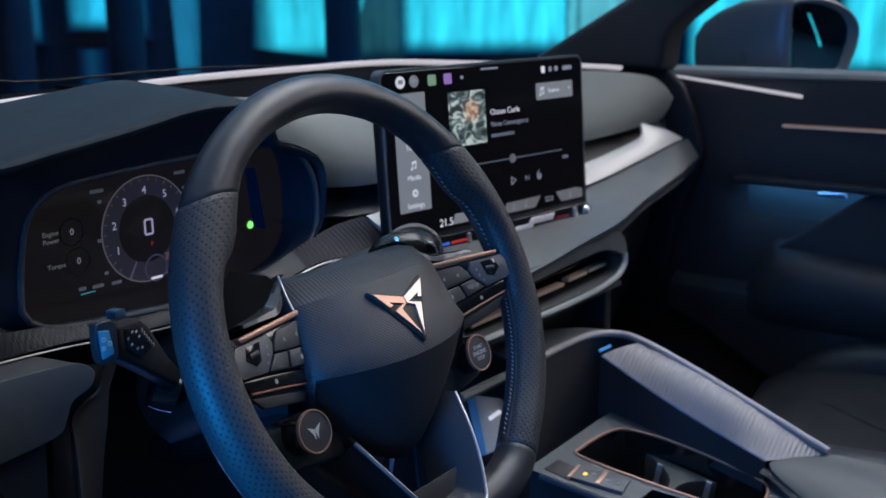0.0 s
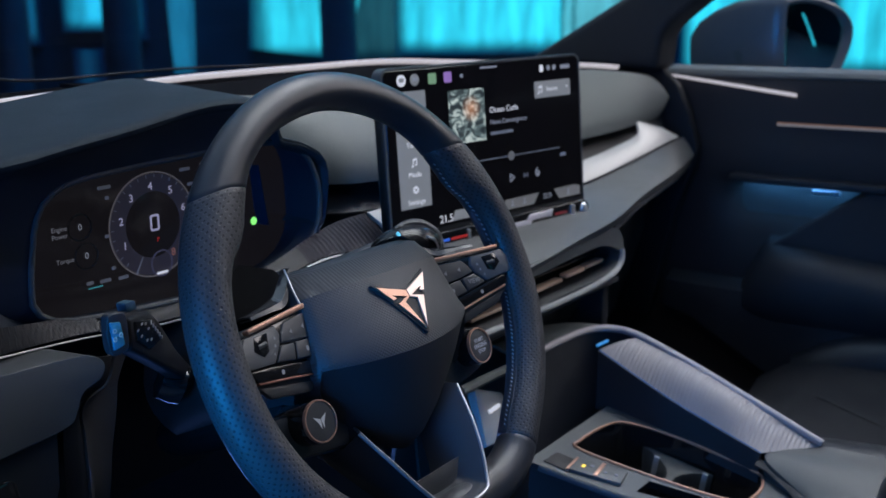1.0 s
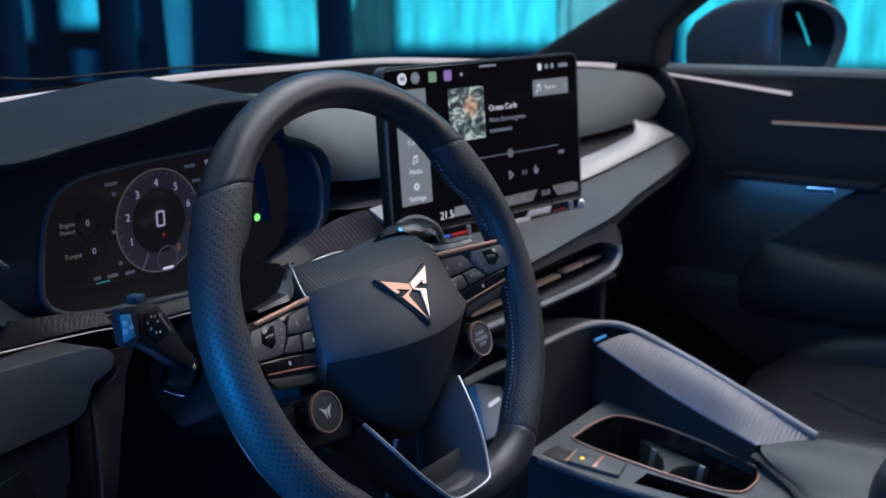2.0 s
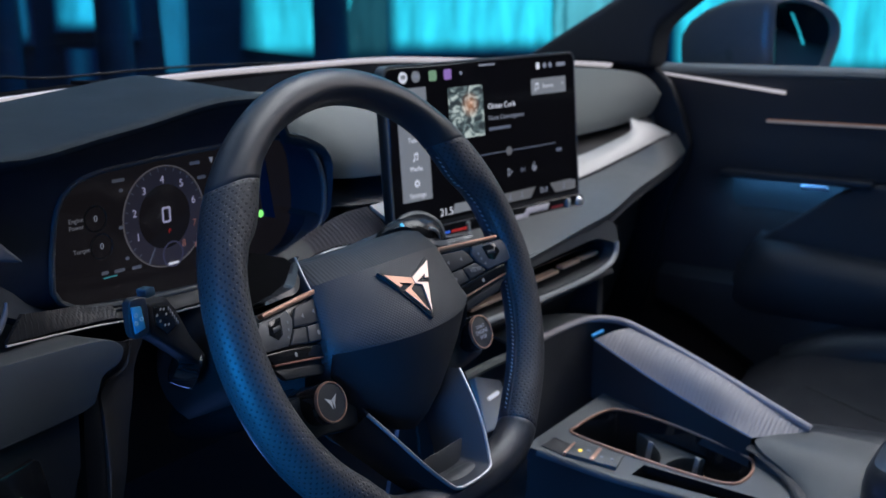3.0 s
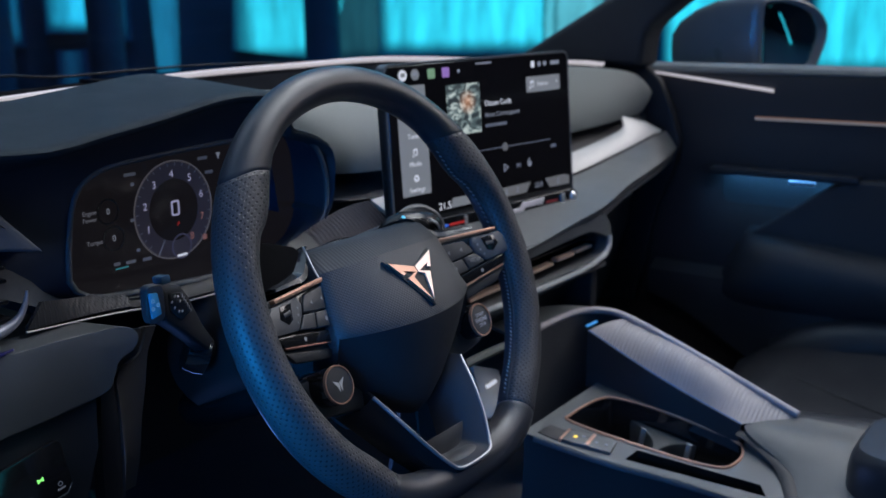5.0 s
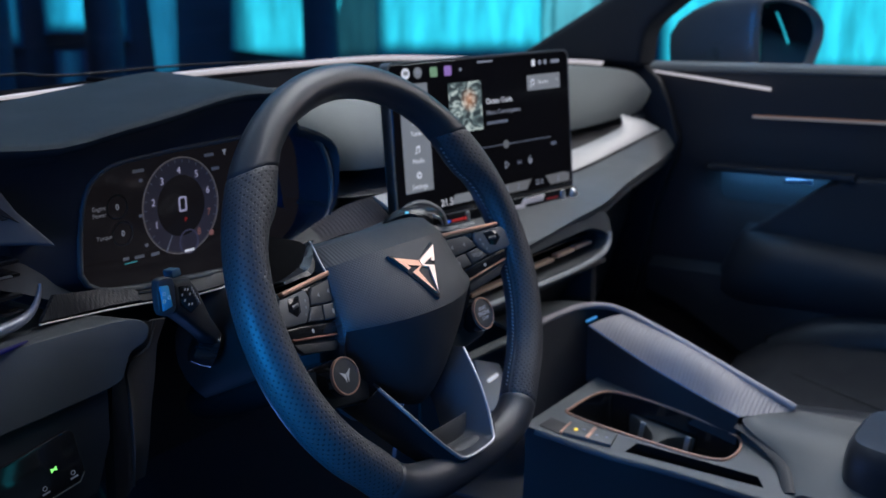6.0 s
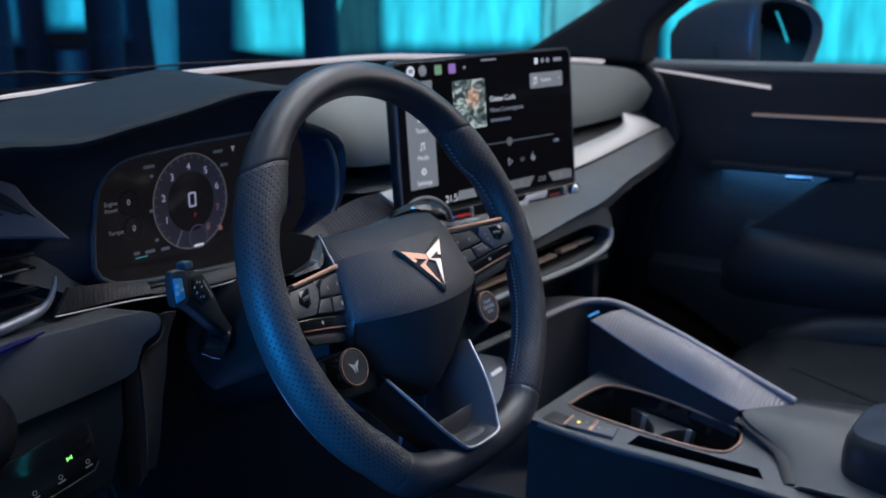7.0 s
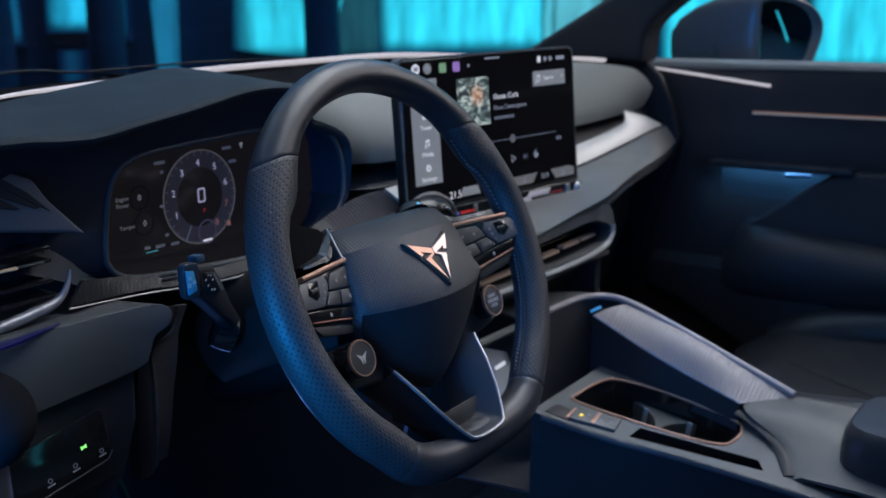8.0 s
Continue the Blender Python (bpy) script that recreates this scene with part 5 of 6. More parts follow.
al.new(amul.outputs[0], amx.inputs[0]), al.new(arp.outputs[0], amx.inputs[6])
al.new(amx.outputs[2], ab.inputs["Emission Color"])
ab.inputs["Emission Strength"].default_value = 0.95
ui("album_picture", rounded(0.053, 0.056, 0.001, 2), 0.1155, -0.0558, art, 0.0018, "abstract teal and orange album picture")
lettering("Ocean Curls", 0.0088, WHITE, scr, S_M @ pose(0.149, -0.053, 0.002), align="LEFT")
lettering("Nova Convergence", 0.0075, DIM, scr, S_M @ pose(0.149, -0.066, 0.002), align="LEFT")
ui("text_line", rounded(0.036, 0.0035, 0.001, 2), 0.167, -0.078, DIMMER)
TAB_DIM = glow("knob_grey", (0.5, 0.5, 0.52), 0.10)
ui("progress_line", rounded(0.155, 0.0011, 0.0004, 2), 0.185, -0.1055, DIMMER)
ui("progress_knob", circle(0.0050, 18), 0.180, -0.1055, TAB_DIM, 0.0020)
ui("time_text", rounded(0.010, 0.004, 0.001, 2), 0.268, -0.114, DIMMER)
play = part("play_icon", ring_path([(-0.0035, -0.005), (0.0045, 0), (-0.0035, 0.005)], [(-0.0024, -0.0031), (0.0026, 0), (-0.0024, 0.0031)], 0.0004, S_M @ Matrix.Translation((0.180, -0.130, 0.0018))), DIM, scr, "outlined play symbol")
ui("skip_icon", [(-0.003, -0.003), (0.002, 0), (-0.003, 0.003)], 0.202, -0.130, DIMMER)
ui("skip_icon", rounded(0.001, 0.006, 0.0003, 1), 0.2052, -0.130, DIMMER)
ui("sound_icon", [(0.0015, 0.006), (-0.0025, 0.0025), (-0.0035, -0.0005), (-0.0025, -0.0040), (0.0010, -0.0052), (0.0035, -0.003), (0.0038, 0.0005), (0.0012, 0.0014), (0.0, 0.0003), (0.0016, -0.0012), (0.0, -0.0026), (-0.0014, -0.001), (-0.0008, 0.002)], 0.222, -0.129, DIM)
TAB = glow("tab_grey", (0.5, 0.5, 0.52), 0.13)
ui("climate_band", [(0.160, -0.1648), (0.296, -0.1648), (0.296, -0.1545), (0.286, -0.1520), (0.167, -0.1535)], 0, 0, TAB, 0.0018, "grey climate band")
ui("climate_tab", [(0.213, -0.1652), (0.258, -0.1652), (0.247, -0.1500), (0.225, -0.1500)], 0, 0, SCREEN, 0.0021, "dark temperature tab")
for x in (0.178, 0.198, 0.274):
    ui("seat_icon", [(-0.0008, 0.0035), (0.0014, 0.003), (0.0006, -0.0012), (0.0030, -0.0030), (-0.0026, -0.0034), (-0.0024, -0.0016), (-0.0006, -0.0014)], x, -0.1585, DIM, 0.0021)
lettering("22.0", 0.0085, DIM, scr, S_M @ pose(0.2360, -0.1585, 0.0027))
ui("climate_tab", [(0.085, -0.1635), (0.118, -0.1635), (0.114, -0.153), (0.089, -0.153)], 0, 0, GREYPANE)
lettering("21.5", 0.0115, WHITE, scr, S_M @ pose(0.076, -0.160, 0.002))
# temperature slider bar below the display
part("slider_bar", prism(moved(rounded(0.300, 0.026, 0.010), 0.152, -0.184), 0.022, S_M @ Matrix.Translation((0, 0, 0.010)), 0.006, 4), PIANO, scr, "gloss black touch slider bar")
part("slider_edge", tube([S_M @ Vector(p) for p in ((0.02, -0.199, 0.006), (0.285, -0.199, 0.006), (0.300, -0.194, 0.006), (0.303, -0.182, 0.006))], 0.0032, 8), CHROME, scr, "chrome lower edge")
for x, w, material in ((0.0600, 0.022, BLUE), (0.0850, 0.024, RED), (0.2500, 0.022, glow("display_dull_red", (0.6, 0.03, 0.05), 0.06))):
    ui("slider_light", rounded(w, 0.0028, 0.001, 2), x, -0.180, material, 0.0105)
bm = bmesh.new()
bmesh.ops.create_uvsphere(bm, u_segments=16, v_segments=10, radius=1.0)
bm.transform(S_M @ Matrix.Translation((0.292, -0.182, 0.008)) @ Matrix.Diagonal((0.007, 0.009, 0.006, 1)))
part("slider_end", bm, CHROME, scr, "chrome slider end")
for x, w in ((0.2705, 0.0032), (0.0985, 0.0022)):
    part("slider_stop", prism(rounded(w * 2, 0.016, w * 0.9), 0.004, S_M @ Matrix.Translation((x, -0.1812, 0.0122)), 0.0012, 3), CHROME, scr, "chrome slider stop")
for x0, x1, y0 in ((0.164, 0.200, -0.1868), (0.190, 0.236, -0.1808)):
    part("slider_segment", prism([(x0, y0), (x1 - 0.004, y0), (x1, y0 + 0.0075), (x0 + 0.007, y0 + 0.0075)], 0.002, S_M @ Matrix.Translation((0, 0, 0.0112)), 0.0005), RAIL, scr, "silver touch segment")

# ---- centre console ----
con = thing("centre_console", "dark grey centre console with cup holders", "centre console")


def cz(y):
    return 0.466 + 0.178 * y


C_M = axes((0, 0, 0.466), (1, 0, 0), (0, 1, 0.178))
outl = [(0.250, 0.030), (0.252, 0.018), (0.266, -0.061), (0.288, -0.129), (0.313, -0.238), (0.325, -0.30), (0.44, -0.30), (0.44, -0.16), (0.432, 0.0), (0.432, 0.030)]
part("console_side", loft([[(x - (0.465 - z) * 0.05 * (1 if x < 0.35 else -1), y, min(z, cz(y) - 0.004) if z > 0.3 else z) for x, y in outl] for z in (0.0, 0.30, 0.60)], caps=False), SATIN_BLACK, con, "black soft-touch console flank")
# top plate with real openings for the cups and the slot
CUP = [(0.312, 0.002), (0.330, 0.012), (0.385, 0.008), (0.408, -0.008), (0.421, -0.06), (0.420, -0.14), (0.408, -0.158), (0.375, -0.163), (0.345, -0.150), (0.325, -0.085)]
SLOT = [(0.285, -0.074), (0.314, -0.075), (0.3495, -0.197), (0.331, -0.209)]
bm = bmesh.new()
edges = []
cup = [(p.x, p.y) for p in smooth([(*p, 0) for p in CUP], 40, True)]
for poly in (outl, cup, SLOT):
    vs_ = [bm.verts.new((x, y, cz(y))) for x, y in poly]
    edges += [bm.edges.new((vs_[i], vs_[(i + 1) % len(vs_)])) for i in range(len(vs_))]
bmesh.ops.triangle_fill(bm, use_beauty=True, use_dissolve=False, edges=edges)
bmesh.ops.recalc_face_normals(bm, faces=bm.faces)
top_plate = part("top_plate", bm, GREY_PLASTIC, con, "dark grey console top")
part("cup_rim", tube([(x, y, cz(y) + 0.0008) for x, y in cup], 0.0016, 8, closed=True), COPPER, con, "copper rim line of the cup holder")
well = part("cup_well", grid([[(x, y, cz(y)) for x, y in cup], [(x, y, cz(y) - 0.03) for x, y in cup], [(0.37 + (x - 0.37) * 0.92, -0.075 + (y + 0.075) * 0.96, cz(y) - 0.075) for x, y in cup]], wrap=True), PIANO, con, "deep black cup holder well")
part("well_floor", prism(cup, 0.004, C_M @ Matrix.Translation((0, 0, -0.074))), RUBBER, well)
part("cup_divider", prism([(0.417, -0.016), (0.418, -0.108), (0.412, -0.098), (0.403, -0.089), (0.392, -0.083), (0.380, -0.080), (0.366, -0.080), (0.350, -0.084), (0.350, -0.076), (0.366, -0.073), (0.380, -0.070), (0.392, -0.063), (0.402, -0.052), (0.410, -0.036)], 0.03, C_M @ Matrix.Translation((0, 0, -0.022)), 0.0012), SOFT_MID, con, "grey divider between the cups")
for x, y in ((0.378, -0.056), (0.386, -0.108)):
    part("cup_spring", prism(rounded(0.0026, 0.006, 0.001), 0.03, C_M @ Matrix.Translation((x, y, -0.007)), 0.001), LIGHT_GREY, con, "grey cup grip")
part("slot_well", grid([[(x, y, cz(y)) for x, y in SLOT], [(x, y, cz(y) - 0.03) for x, y in SLOT]], wrap=True), PIANO, con, "black phone slot")
part("slot_floor", prism(SLOT, 0.003, C_M @ Matrix.Translation((0, 0, -0.03))), RUBBER, con)
part("small_tray", prism([(0.262, 0.018), (0.288, 0.017), (0.289, -0.003), (0.263, -0.007)], 0.004, C_M @ Matrix.Translation((0, 0, 0.0012)), 0.0005), RUBBER, con, "small black tray")
sw = part("switch_panel", prism([(0.264, -0.009), (0.290, -0.006), (0.310, -0.054), (0.280, -0.060)], 0.006, C_M @ Matrix.Translation((0, 0, 0.004)), 0.0012), GREY_PLASTIC, con, "brake switch panel")
part("switch_trim", prism([(0.262, -0.0075), (0.290, -0.0045), (0.2905, -0.007), (0.2625, -0.010)], 0.006, C_M @ Matrix.Translation((0, 0, 0.0048)), 0.0006), COPPER, sw, "copper switch edge")
part("switch_trim", prism([(0.272, -0.033), (0.300, -0.029), (0.3015, -0.033), (0.2735, -0.037)], 0.006, C_M @ Matrix.Translation((0, 0, 0.0052)), 0.0006), COPPER, sw, "copper switch edge")
part("switch_lamp", prism(rounded(0.0050, 0.0036, 0.001), 0.001, C_M @ Matrix.Translation((0.280, -0.018, 0.0046))), AMBER, sw, "amber switch lamp")
part("switch_mark", prism(circle(0.0024, 14), 0.001, C_M @ Matrix.Translation((0.2865, -0.0245, 0.0046))), DIMMER, sw)
for y in (-0.040, -0.050):
    part("switch_mark", prism(circle(0.0018, 14), 0.001, C_M @ Matrix.Translation((0.286 - (y + 0.04) * 0.4, y, 0.0046))), DIMMER, sw)
part("plate_edge", tube(smooth([(x + 0.003, y, cz(y) - 0.0035) for x, y in outl[1:6]], 20), 0.0042, 10), GREY_PLASTIC, con, "rounded edge of the console top")

# arch and rail on the passenger's side
RT = [(0.30, 0.066, 0.553), (0.38, 0.068, 0.551), (0.44, 0.064, 0.549), (0.470, 0.045, 0.546), (0.476, 0.016, 0.541), (0.477, -0.04, 0.522), (0.475, -0.09, 0.504), (0.470, -0.198, 0.464)]
rt = smooth(RT, 50)
part("rail_edge", tube([p + Vector((0, 0, 0.003)) for p in rt], 0.0042, 10), mat("rail_edge_satin", (0.40, 0.36, 0.37), 0.6, 0, 0, 400, 0.08), con, "pale satin rail edge")
r_top = smooth(RT[4:], 30)
r_low = smooth([(0.432, 0.045, 0.534), (0.430, -0.033, 0.500), (0.427, -0.09, 0.480), (0.422, -0.150, 0.462)], 30)
part("rail_face", grid([[p.lerp(q_, k / 8) + Vector((-0.35, 0, 0.93)) * 0.011 * math.sin(math.pi * (0.12 + 0.88 * k / 8)) * min(1.0, 0.35 + i / 21) * min(1.0, (29 - i) / 8) for i, (p, q_) in enumerate(zip(r_top, r_low))] for k in range(9)], 0.001), RIBBED, con, "ribbed silver rail face, violet light put into its colour")
part("rail_wall", grid([r_low, [Vector((p.x - 0.002, p.y, cz(p.y) - 0.01)) for p in r_low]], 0.003), SOFT_DARK, con)
part("rail_outer", grid([rt, [p + Vector((0.012, 0, -0.03)) for p in rt], [Vector((p.x + 0.02, p.y, 0.30)) for p in rt], [Vector((p.x + 0.02, p.y, 0.0)) for p in rt]], 0.003), SOFT_DARK, con, "black outer flank of the console")
part("arch_top", grid([[p + Vector((0, 0.002, 0.003)) for p in rt[:26]], [p + Vector((0.008 * (k / 25), 0.035 * (1 - k / 30), 0.012 * (1 - k / 25))) for k, p in enumerate(rt[:26])], [p + Vector((0.012 * (k / 25), 0.07 * (1 - k / 26), 0.010 * (1 - k / 25))) for k, p in enumerate(rt[:26])]], 0.003), SOFT, con, "grey arch above the storage bin")
part("bridge", tube(smooth([(0.19, 0.068, 0.556), (0.25, 0.068, 0.555), (0.305, 0.066, 0.553)], 10), 0.005, 8), SOFT, con)
part("bin_back", grid([[(x, 0.12, 0.55) for x in (0.22, 0.34, 0.47)], [(x, 0.15, 0.48) for x in (0.22, 0.34, 0.46)], [(x, 0.14, 0.38) for x in (0.22, 0.34, 0.46)], [(x, 0.03, 0.37) for x in (0.25, 0.34, 0.44)]], 0.003), PLASTIC, con, "black storage bin behind the wheel")
# thin glowing tube imitates the blue light along the rail's lower edge
part("rail_blue_glow", tube([p + Vector((-0.0005, 0, -0.0005)) for p in r_low], 0.0013, 6), glow("line_blue", (0.03, 0.22, 0.7), 0.08), con, "faint glow put in for the blue light on the rail edge")
part("ambient_lamp", tube([(0.440, 0.052, 0.5355), (0.455, 0.046, 0.5385)], 0.0018, 6), glow("ambient_blue", (0.05, 0.40, 1.0), 0.45), con, "blue ambient lamp")
usb = part("charging_port", prism([(0.232, -0.030), (0.285, -0.034), (0.288, 0.012), (0.245, 0.03)], 0.012, axes((0, 0.078, 0.51), (1, 0, 0), (0, 0.45, 1)), 0.003), mat("light_grey_plastic", (0.40, 0.41, 0.40), 0.4, 0, 0.1, 1600, 0.1), con, "grey connection panel in the bin")
part("port_light", prism(rounded(0.020, 0.004, 0.001), 0.002, axes((0.262, 0.0775, 0.512), (1, -0.0, 0.08), (0, 0.45, 1)) @ Matrix.Translation((0, 0, 0.002))), WHITE, usb, "lit white line")
sh = [smooth(r, 16) for r in ([(0.338, -0.236, 0.30), (0.39, -0.21, 0.30), (0.425, -0.155, 0.30), (0.47, -0.198, 0.30)], [(0.338, -0.238, 0.424), (0.39, -0.212, 0.436), (0.4235, -0.153, 0.4595), (0.4705, -0.1975, 0.4635)], [(0.338, -0.246, 0.428), (0.39, -0.222, 0.440), (0.427, -0.165, 0.4615), (0.474, -0.206, 0.4635)], [(0.338, -0.30, 0.428), (0.40, -0.29, 0.442), (0.45, -0.28, 0.452), (0.505, -0.27, 0.452)], [(0.338, -0.42, 0.42), (0.40, -0.42, 0.436), (0.47, -0.42, 0.44), (0.535, -0.40, 0.43)])]
part("rear_shell", grid(sh, 0.004), LEDGE, con, "grey soft-touch rear console")
part("groove", tube(smooth([(0.419, -0.148, 0.452), (0.416, -0.168, 0.446), (0.390, -0.208, 0.434), (0.340, -0.234, 0.424)], 20), 0.008, 8, flat=0.4, up=(0, 0, 1)), SOFT_DARK, con)

arm = thing("armrest", "dark leather centre armrest with stitching", "armrest")
part("armrest_pad", loft([[(0.43 + (0.075 * k) * c, -0.42 + (0.15 * k2) * s_, z) for c, s_ in [(math.copysign(abs(math.cos(a)) ** 0.4, math.cos(a)), math.copysign(abs(math.sin(a)) ** 0.4, math.sin(a))) for a in np.linspace(0, 2 * math.pi, 40, endpoint=False)]] for z, k, k2 in ((0.40, 0.97, 0.97), (0.412, 1.0, 1.0), (0.455, 1.0, 1.0), (0.472, 0.97, 0.98), (0.480, 0.88, 0.94), (0.483, 0.5, 0.6))]), LEATHER, arm)
part("armrest_base", box(0.36, 0.50, -0.56, -0.29, 0.0, 0.401, 0.01), SOFT_DARK, arm)

# ---- passenger seat ----
seat = thing("passenger_seat", "black fabric front passenger seat cushion", "car seat")


def cushion_z(x, y):
    u = (x - 0.77) / 0.25
    return 0.36 + 0.05 * (abs(u) ** 2.5) - max(0, y + 0.10) ** 2 * 6 + 0.02 * min(1, max(0, -(y + 0.1)) * 2)


part("cushion", grid([[(x, y, cushion_z(x, y) - 0.10) for x in np.linspace(0.53, 1.0, 20)] for y in np.linspace(-0.02, -0.60, 20)], 0.10), FABRIC, seat)
for s in (-1, 1):
    part("bolster", tube(smooth([(0.77 + s * 0.215, -0.03, 0.34), (0.77 + s * 0.225, -0.12, 0.385), (0.77 + s * 0.23, -0.35, 0.41), (0.77 + s * 0.23, -0.60, 0.42)], 16), 0.045, 14), LEATHER, seat, "black leather side bolster")
part("seam", tube([(x, y, cushion_z(x, y) + 0.001) for x, y in zip(np.linspace(0.88, 0.74, 14), np.linspace(-0.06, -0.30, 14))], 0.0012, 6), RUBBER, seat)
part("seat_base", box(0.56, 0.98, -0.60, -0.08, 0.0, 0.27, 0.02), PLASTIC, seat)

# ---- passenger door ----
door = thing("passenger_door", "closed dark passenger door with light strips", "car door")


PROFILE = ((0.05, 0.02, 0), (0.30, 0.015, 0), (0.42, 0.006, 0), (0.50, 0.002, 0), (0.55, 0.0, 0.010), (0.578, 0.0, 0.020), (0.603, 0.0, 0.034), (0.632, 0.0, 0.034), (0.645, 0.0, 0.002), (0.66, -0.002, 0), (0.70, 0.0, 0), (0.74, 0.004, 0), (0.78, 0.0, 0), (0.80, 0.004, 0), (0.812, 0.02, 0), (0.814, 0.06, 0), (0.80, 0.10, 0))
rows = [[(1.03 + dx + hollow * min(1.0, max(0.0, (0.150 - y) / 0.05)) ** 1.5, y, z) for y in np.linspace(0.44, -0.9, 60)] for z, dx, hollow in PROFILE]
part("door_lining", grid(rows, 0.006), DOOR, door, "black soft-touch door lining")
part("door_light", tube([(1.026, 0.263, 0.806), (1.024, 0.15, 0.793), (1.024, 0.025, 0.778)], [0.0022, 0.0032, 0.0036], 8, flat=0.6), STRIP, door, "pale ambient light strip")
# both trim lines glow slightly in place of light falling on them
part("door_trim", tube([(1.028, 0.053, 0.734), (1.026, -0.05, 0.7345), (1.026, -0.20, 0.735), (1.026, -0.5, 0.74)], 0.0014, 8), glow("copper_glow", (0.75, 0.42, 0.30), 0.16), door, "thin copper trim line, glow put in for light on it")
part("door_trim_line", tube([(1.027, 0.053, 0.7314), (1.025, -0.05, 0.7319), (1.025, -0.20, 0.7324), (1.025, -0.5, 0.7374)], 0.0013, 8), glow("silver_glow", (0.65, 0.66, 0.70), 0.20), door, "thin silver trim line, glow put in for light on it")
PULL = [(-0.066, 0.628), (-0.02, 0.594), (0.020, 0.564), (0.044, 0.548), (0.052, 0.535), (0.03, 0.520), (-0.9, 0.51), (-0.9, 0.655), (-0.3, 0.652), (-0.10, 0.646)]
part("door_pull", prism(PULL, 0.05, axes((1.062, 0, 0), (0, 1, 0), (0, 0, 1)), 0.010, 4), SOFT_DARK, door, "black padded panel round the door pull")
arm_rows = []
for x, z, front in ((1.035, 0.556, 0.050), (1.008, 0.549, 0.056), (0.985, 0.543, 0.060), (0.971, 0.533, 0.066), (0.965, 0.517, 0.074), (0.965, 0.480, 0.092), (0.975, 0.445, 0.112), (1.000, 0.418, 0.132), (1.034, 0.400, 0.150)):
    arm_rows.append([(x + (1.03 - x) * max(0.0, 1 - k / 6) ** 2, front - 0.95 * (k / 25) ** 1.5, z - 0.02 * min(1.0, (k / 25) ** 1.5 * 4) * (1 if z > 0.5 else 0)) for k in range(26)])
part("door_armrest", grid(arm_rows, 0.004), ARMREST, door, "black grained door armrest")
part("shelf_lip", box(1.004, 1.050, -0.12, 0.118, 0.6405, 0.652, 0.003), SOFT_DARK, door)
def scoop_row(z, x, y0):
    return [(x, y, z) for y in np.linspace(y0, -0.16, 16)]


part("door_scoop", grid([scoop_row(0.6404, 1.056, 0.100), scoop_row(0.632, 1.056, 0.112), scoop_row(0.615, 1.0565, 0.122), scoop_row(0.600, 1.0565, 0.122), scoop_row(0.588, 1.0565, 0.112), scoop_row(0.570, 1.0565, 0.09)], 0.002), SOFT_MID, door, "dark scoop behind the opener lit blue")
part("pull_trim", tube([(1.034, -0.007, 0.6305), (1.030, -0.049, 0.632)], 0.0038, 8), RAIL, door, "chrome door opener")
pocket = [(x, y) for x, y in zip(np.linspace(1.0, 0.985, 20), np.linspace(0.215, -0.75, 20))]
part("door_pocket", grid([[(x + 0.03, y, 0.475) for x, y in pocket], [(x + 0.004, y, 0.462) for x, y in pocket], [(x, y, 0.44) for x, y in pocket], [(x + 0.004, y, max(0.24, 0.425 - 0.55 * max(0.0, 0.19 - y))) for x, y in pocket], [(x + 0.03, y, max(0.22, 0.40 - 0.55 * max(0.0, 0.19 - y))) for x, y in pocket]], 0.005), PLASTIC, door, "black moulded door pocket")
part("sill_cap", tube([(1.060, 0.40, 0.806), (1.060, 0.1, 0.806), (1.060, -0.9, 0.804)], 0.026, 12, flat=0.45, up=(0, 0, 1)), SOFT, door, "grey window sill")
part("outer_skin", grid([[(1.14, y, 0.80) for y in np.linspace(0.4, -0.9, 8)], [(1.19, y, 0.6) for y in np.linspace(0.4, -0.9, 8)], [(1.17, y, 0.0) for y in np.linspace(0.4, -0.9, 8)]], 0.004), PAINT, door, "dark painted outer skin")
pane = part("side_window", grid([[(1.09, y, 0.80) for y in (0.20, -0.3, -0.85)], [(1.02, y, 1.26) for y in (-0.42, -0.6, -0.85)]], 0.004), GLASS, door, "clear side window")
pane.visible_shadow = False

# ---- door mirror ----
mir = thing("door_mirror", "dark grey passenger door mirror outside the window", "door mirror")
mg = Vector((1.385, 0.095, 0.862))


FACE = [(p.x, p.y) for p in smooth([(x, z, 0) for x, z in ((-0.098, 0.045), (-0.085, 0.060), (-0.045, 0.064), (-0.003, 0.058), (0.030, 0.046), (0.052, 0.032), (0.067, 0.013), (0.070, -0.006), (0.065, -0.030), (0.047, -0.069), (0.030, -0.082), (-0.030, -0.088), (-0.080, -0.082), (-0.096, -0.055))], 56, True)]


def mirror_ring(k, ahead, drop=0.0, low=1.0):
    """The mirror's outline, scaled about a point low in it and moved ahead."""
    return [mg + Vector((0.862, -0.507, 0)) * (-0.012 + (x + 0.012) * k) + Vector((-0.02, 1, 0)) * ahead + Vector((0, 0, (z * k if z > 0 else z * k * low) - drop)) for x, z in FACE]


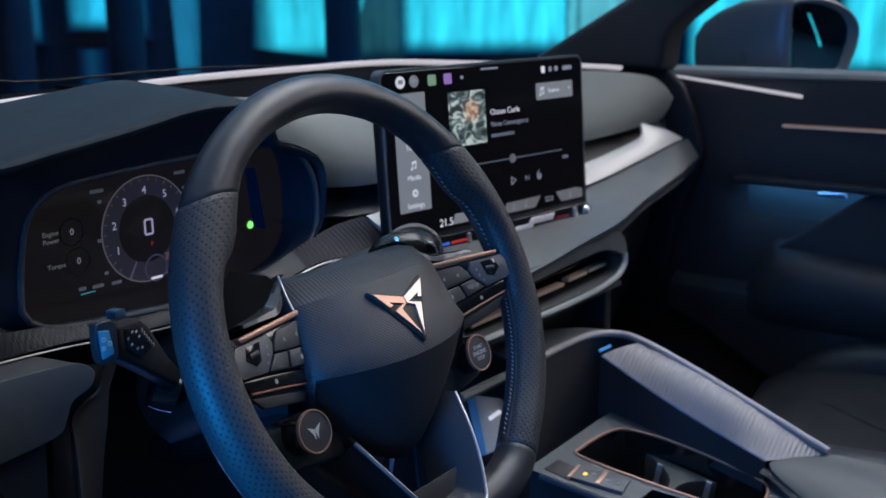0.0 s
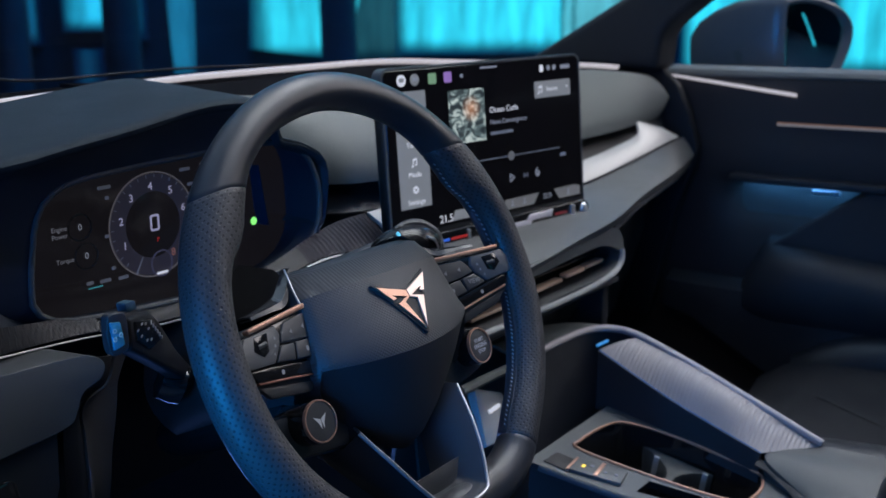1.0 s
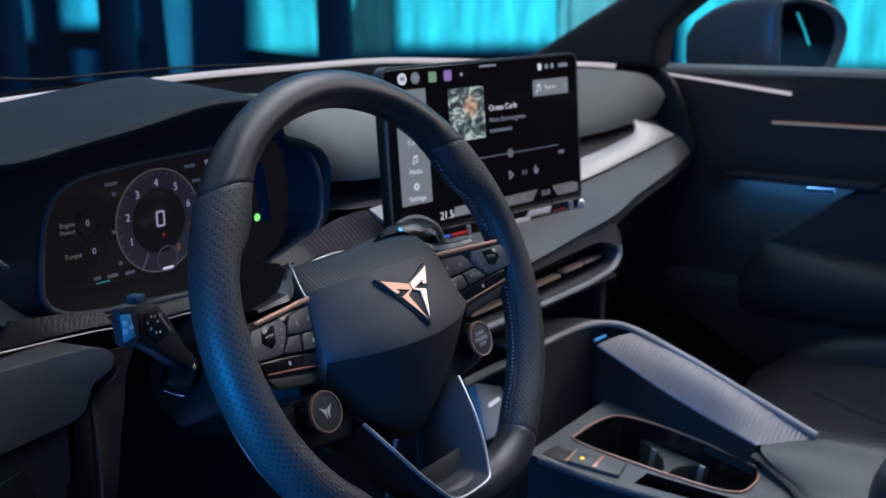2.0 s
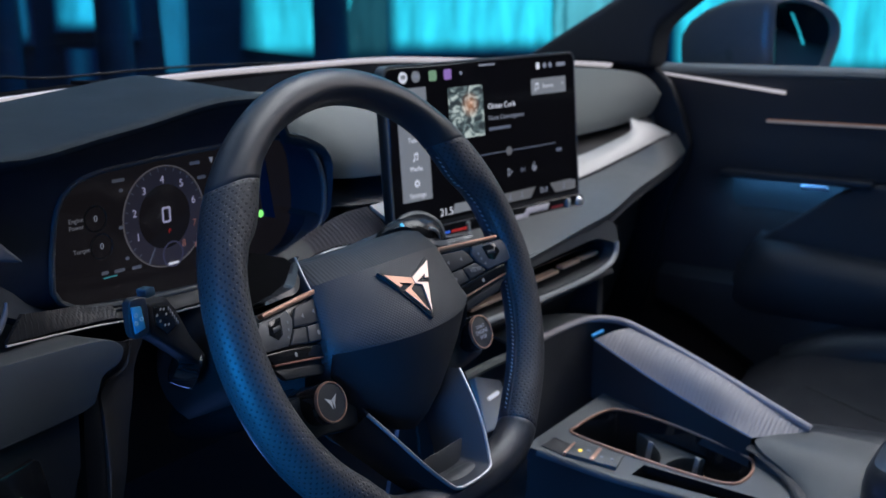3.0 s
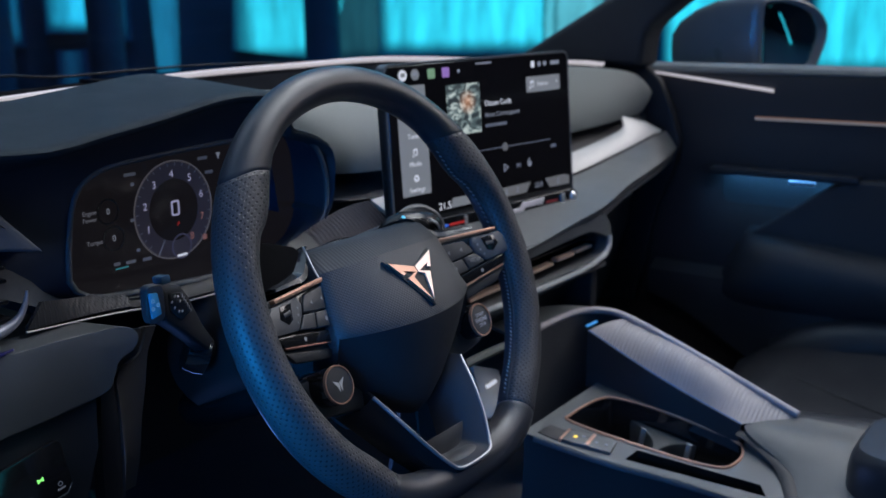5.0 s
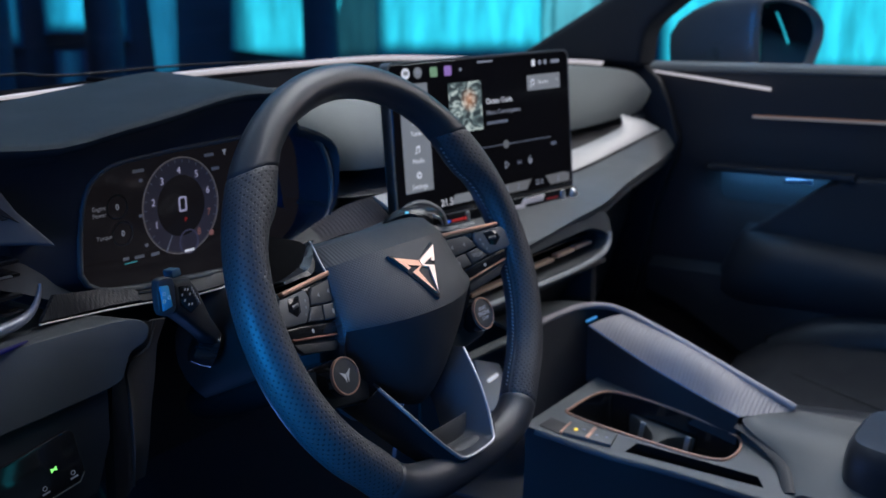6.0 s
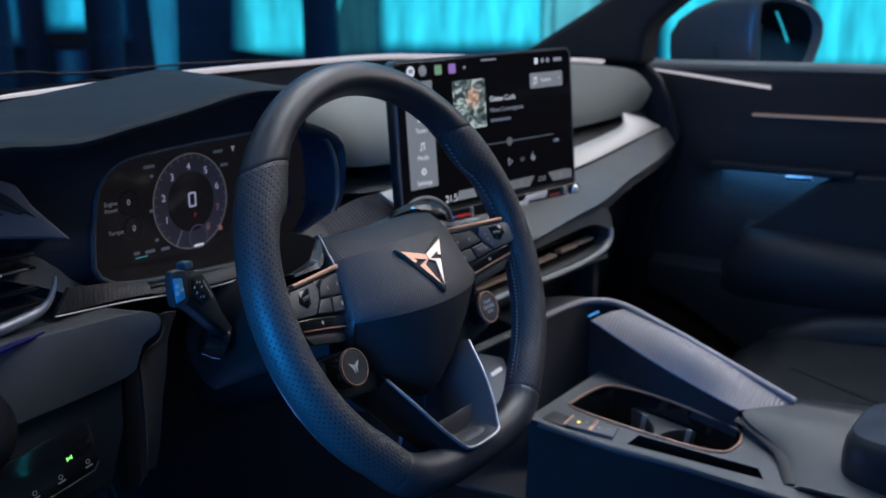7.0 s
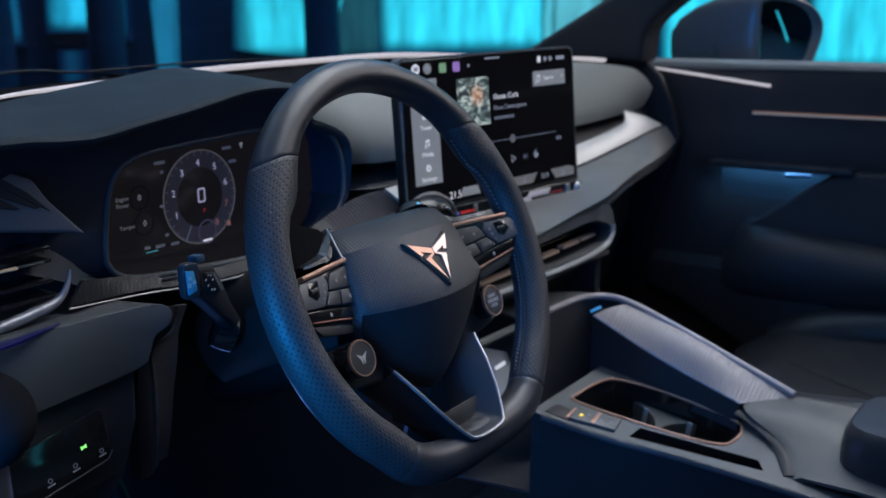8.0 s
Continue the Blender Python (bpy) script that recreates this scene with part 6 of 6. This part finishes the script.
part("housing", loft([mirror_ring(0.80, 0.014), mirror_ring(0.84, 0.004), mirror_ring(0.93, -0.003), mirror_ring(1.0, 0.0), mirror_ring(1.045, 0.014), mirror_ring(1.05, 0.034), mirror_ring(1.0, 0.085, 0.002), mirror_ring(0.86, 0.135, 0.010), mirror_ring(0.66, 0.180, 0.020), mirror_ring(0.42, 0.212, 0.030), mirror_ring(0.16, 0.228, 0.036)]), HOUSING, mir, "dark grey mirror housing")
GLASS_SHAPE = [(-0.012 + (x + 0.012) * 0.82, z * 0.82) for x, z in FACE]
part("mirror_glass", prism(GLASS_SHAPE, 0.003, axes(mg + Vector((0, 0.0065, 0)), (0.862, -0.507, 0), (0, 0, 1)), 0.0006), MIRROR, mir, "mirror glass")
part("mirror_foot", box(1.12, 1.36, 0.17, 0.27, 0.765, 0.795, 0.01), PAINT, mir)

# ---- switches by the driver's knee ----
ls = thing("light_switch_panel", "black light switch panel with lit symbols", "switch panel")
L_M = axes((-0.262, 0.1245, 0.584), (1, 0.0, 0.16), (0, 0.06, 1))
part("panel", prism([(x - 0.0125, y + 0.0105) for x, y in rounded(0.085, 0.042, 0.006)], 0.006, L_M, 0.002), PIANO, ls)
part("panel_edge", tube([L_M @ Vector(q_) for q_ in ((-0.052, -0.0105, 0.0), (0.024, -0.0105, 0.0), (0.0295, -0.005, 0.0))], 0.0008, 6), SOFT_MID, ls, "thin grey lower edge")
for x, y in ((-0.0259, -0.0012), (-0.0037, -0.0010), (0.0203, -0.0016)):
    part("switch_symbol", ring_path(circle(0.0019, 12, x, y + 0.001), circle(0.0014, 12, x, y + 0.001), 0.0004, L_M @ Matrix.Translation((0, 0, 0.0006))), DIMMER, ls)
    part("switch_text", prism(moved(rounded(0.0064, 0.0012, 0.0003), x, y - 0.0028), 0.0004, L_M @ Matrix.Translation((0, 0, 0.0006))), DIMMER, ls)
part("green_lamp", prism([(-0.0024, -0.0017), (0, -0.0006), (0.0024, -0.0017), (0.0024, 0.0017), (0, 0.0006), (-0.0024, 0.0017)], 0.0004, L_M @ Matrix.Translation((0.0069, 0.0098, 0.0006))), GREEN, ls, "lit green symbol")

# ---- pedals ----
ped = thing("brake_pedal", "metal-faced brake pedal in the dark footwell", "pedal")
part("pedal_pad", prism(rounded(0.075, 0.05, 0.008), 0.012, axes((0.02, 0.36, 0.22), (1, 0, 0), (0, 0.6, 0.8)), 0.003), SILVER, ped)
part("pedal_arm", tube([(0.02, 0.37, 0.22), (0.02, 0.46, 0.34), (0.02, 0.54, 0.46)], 0.009, 8), PLASTIC, ped)
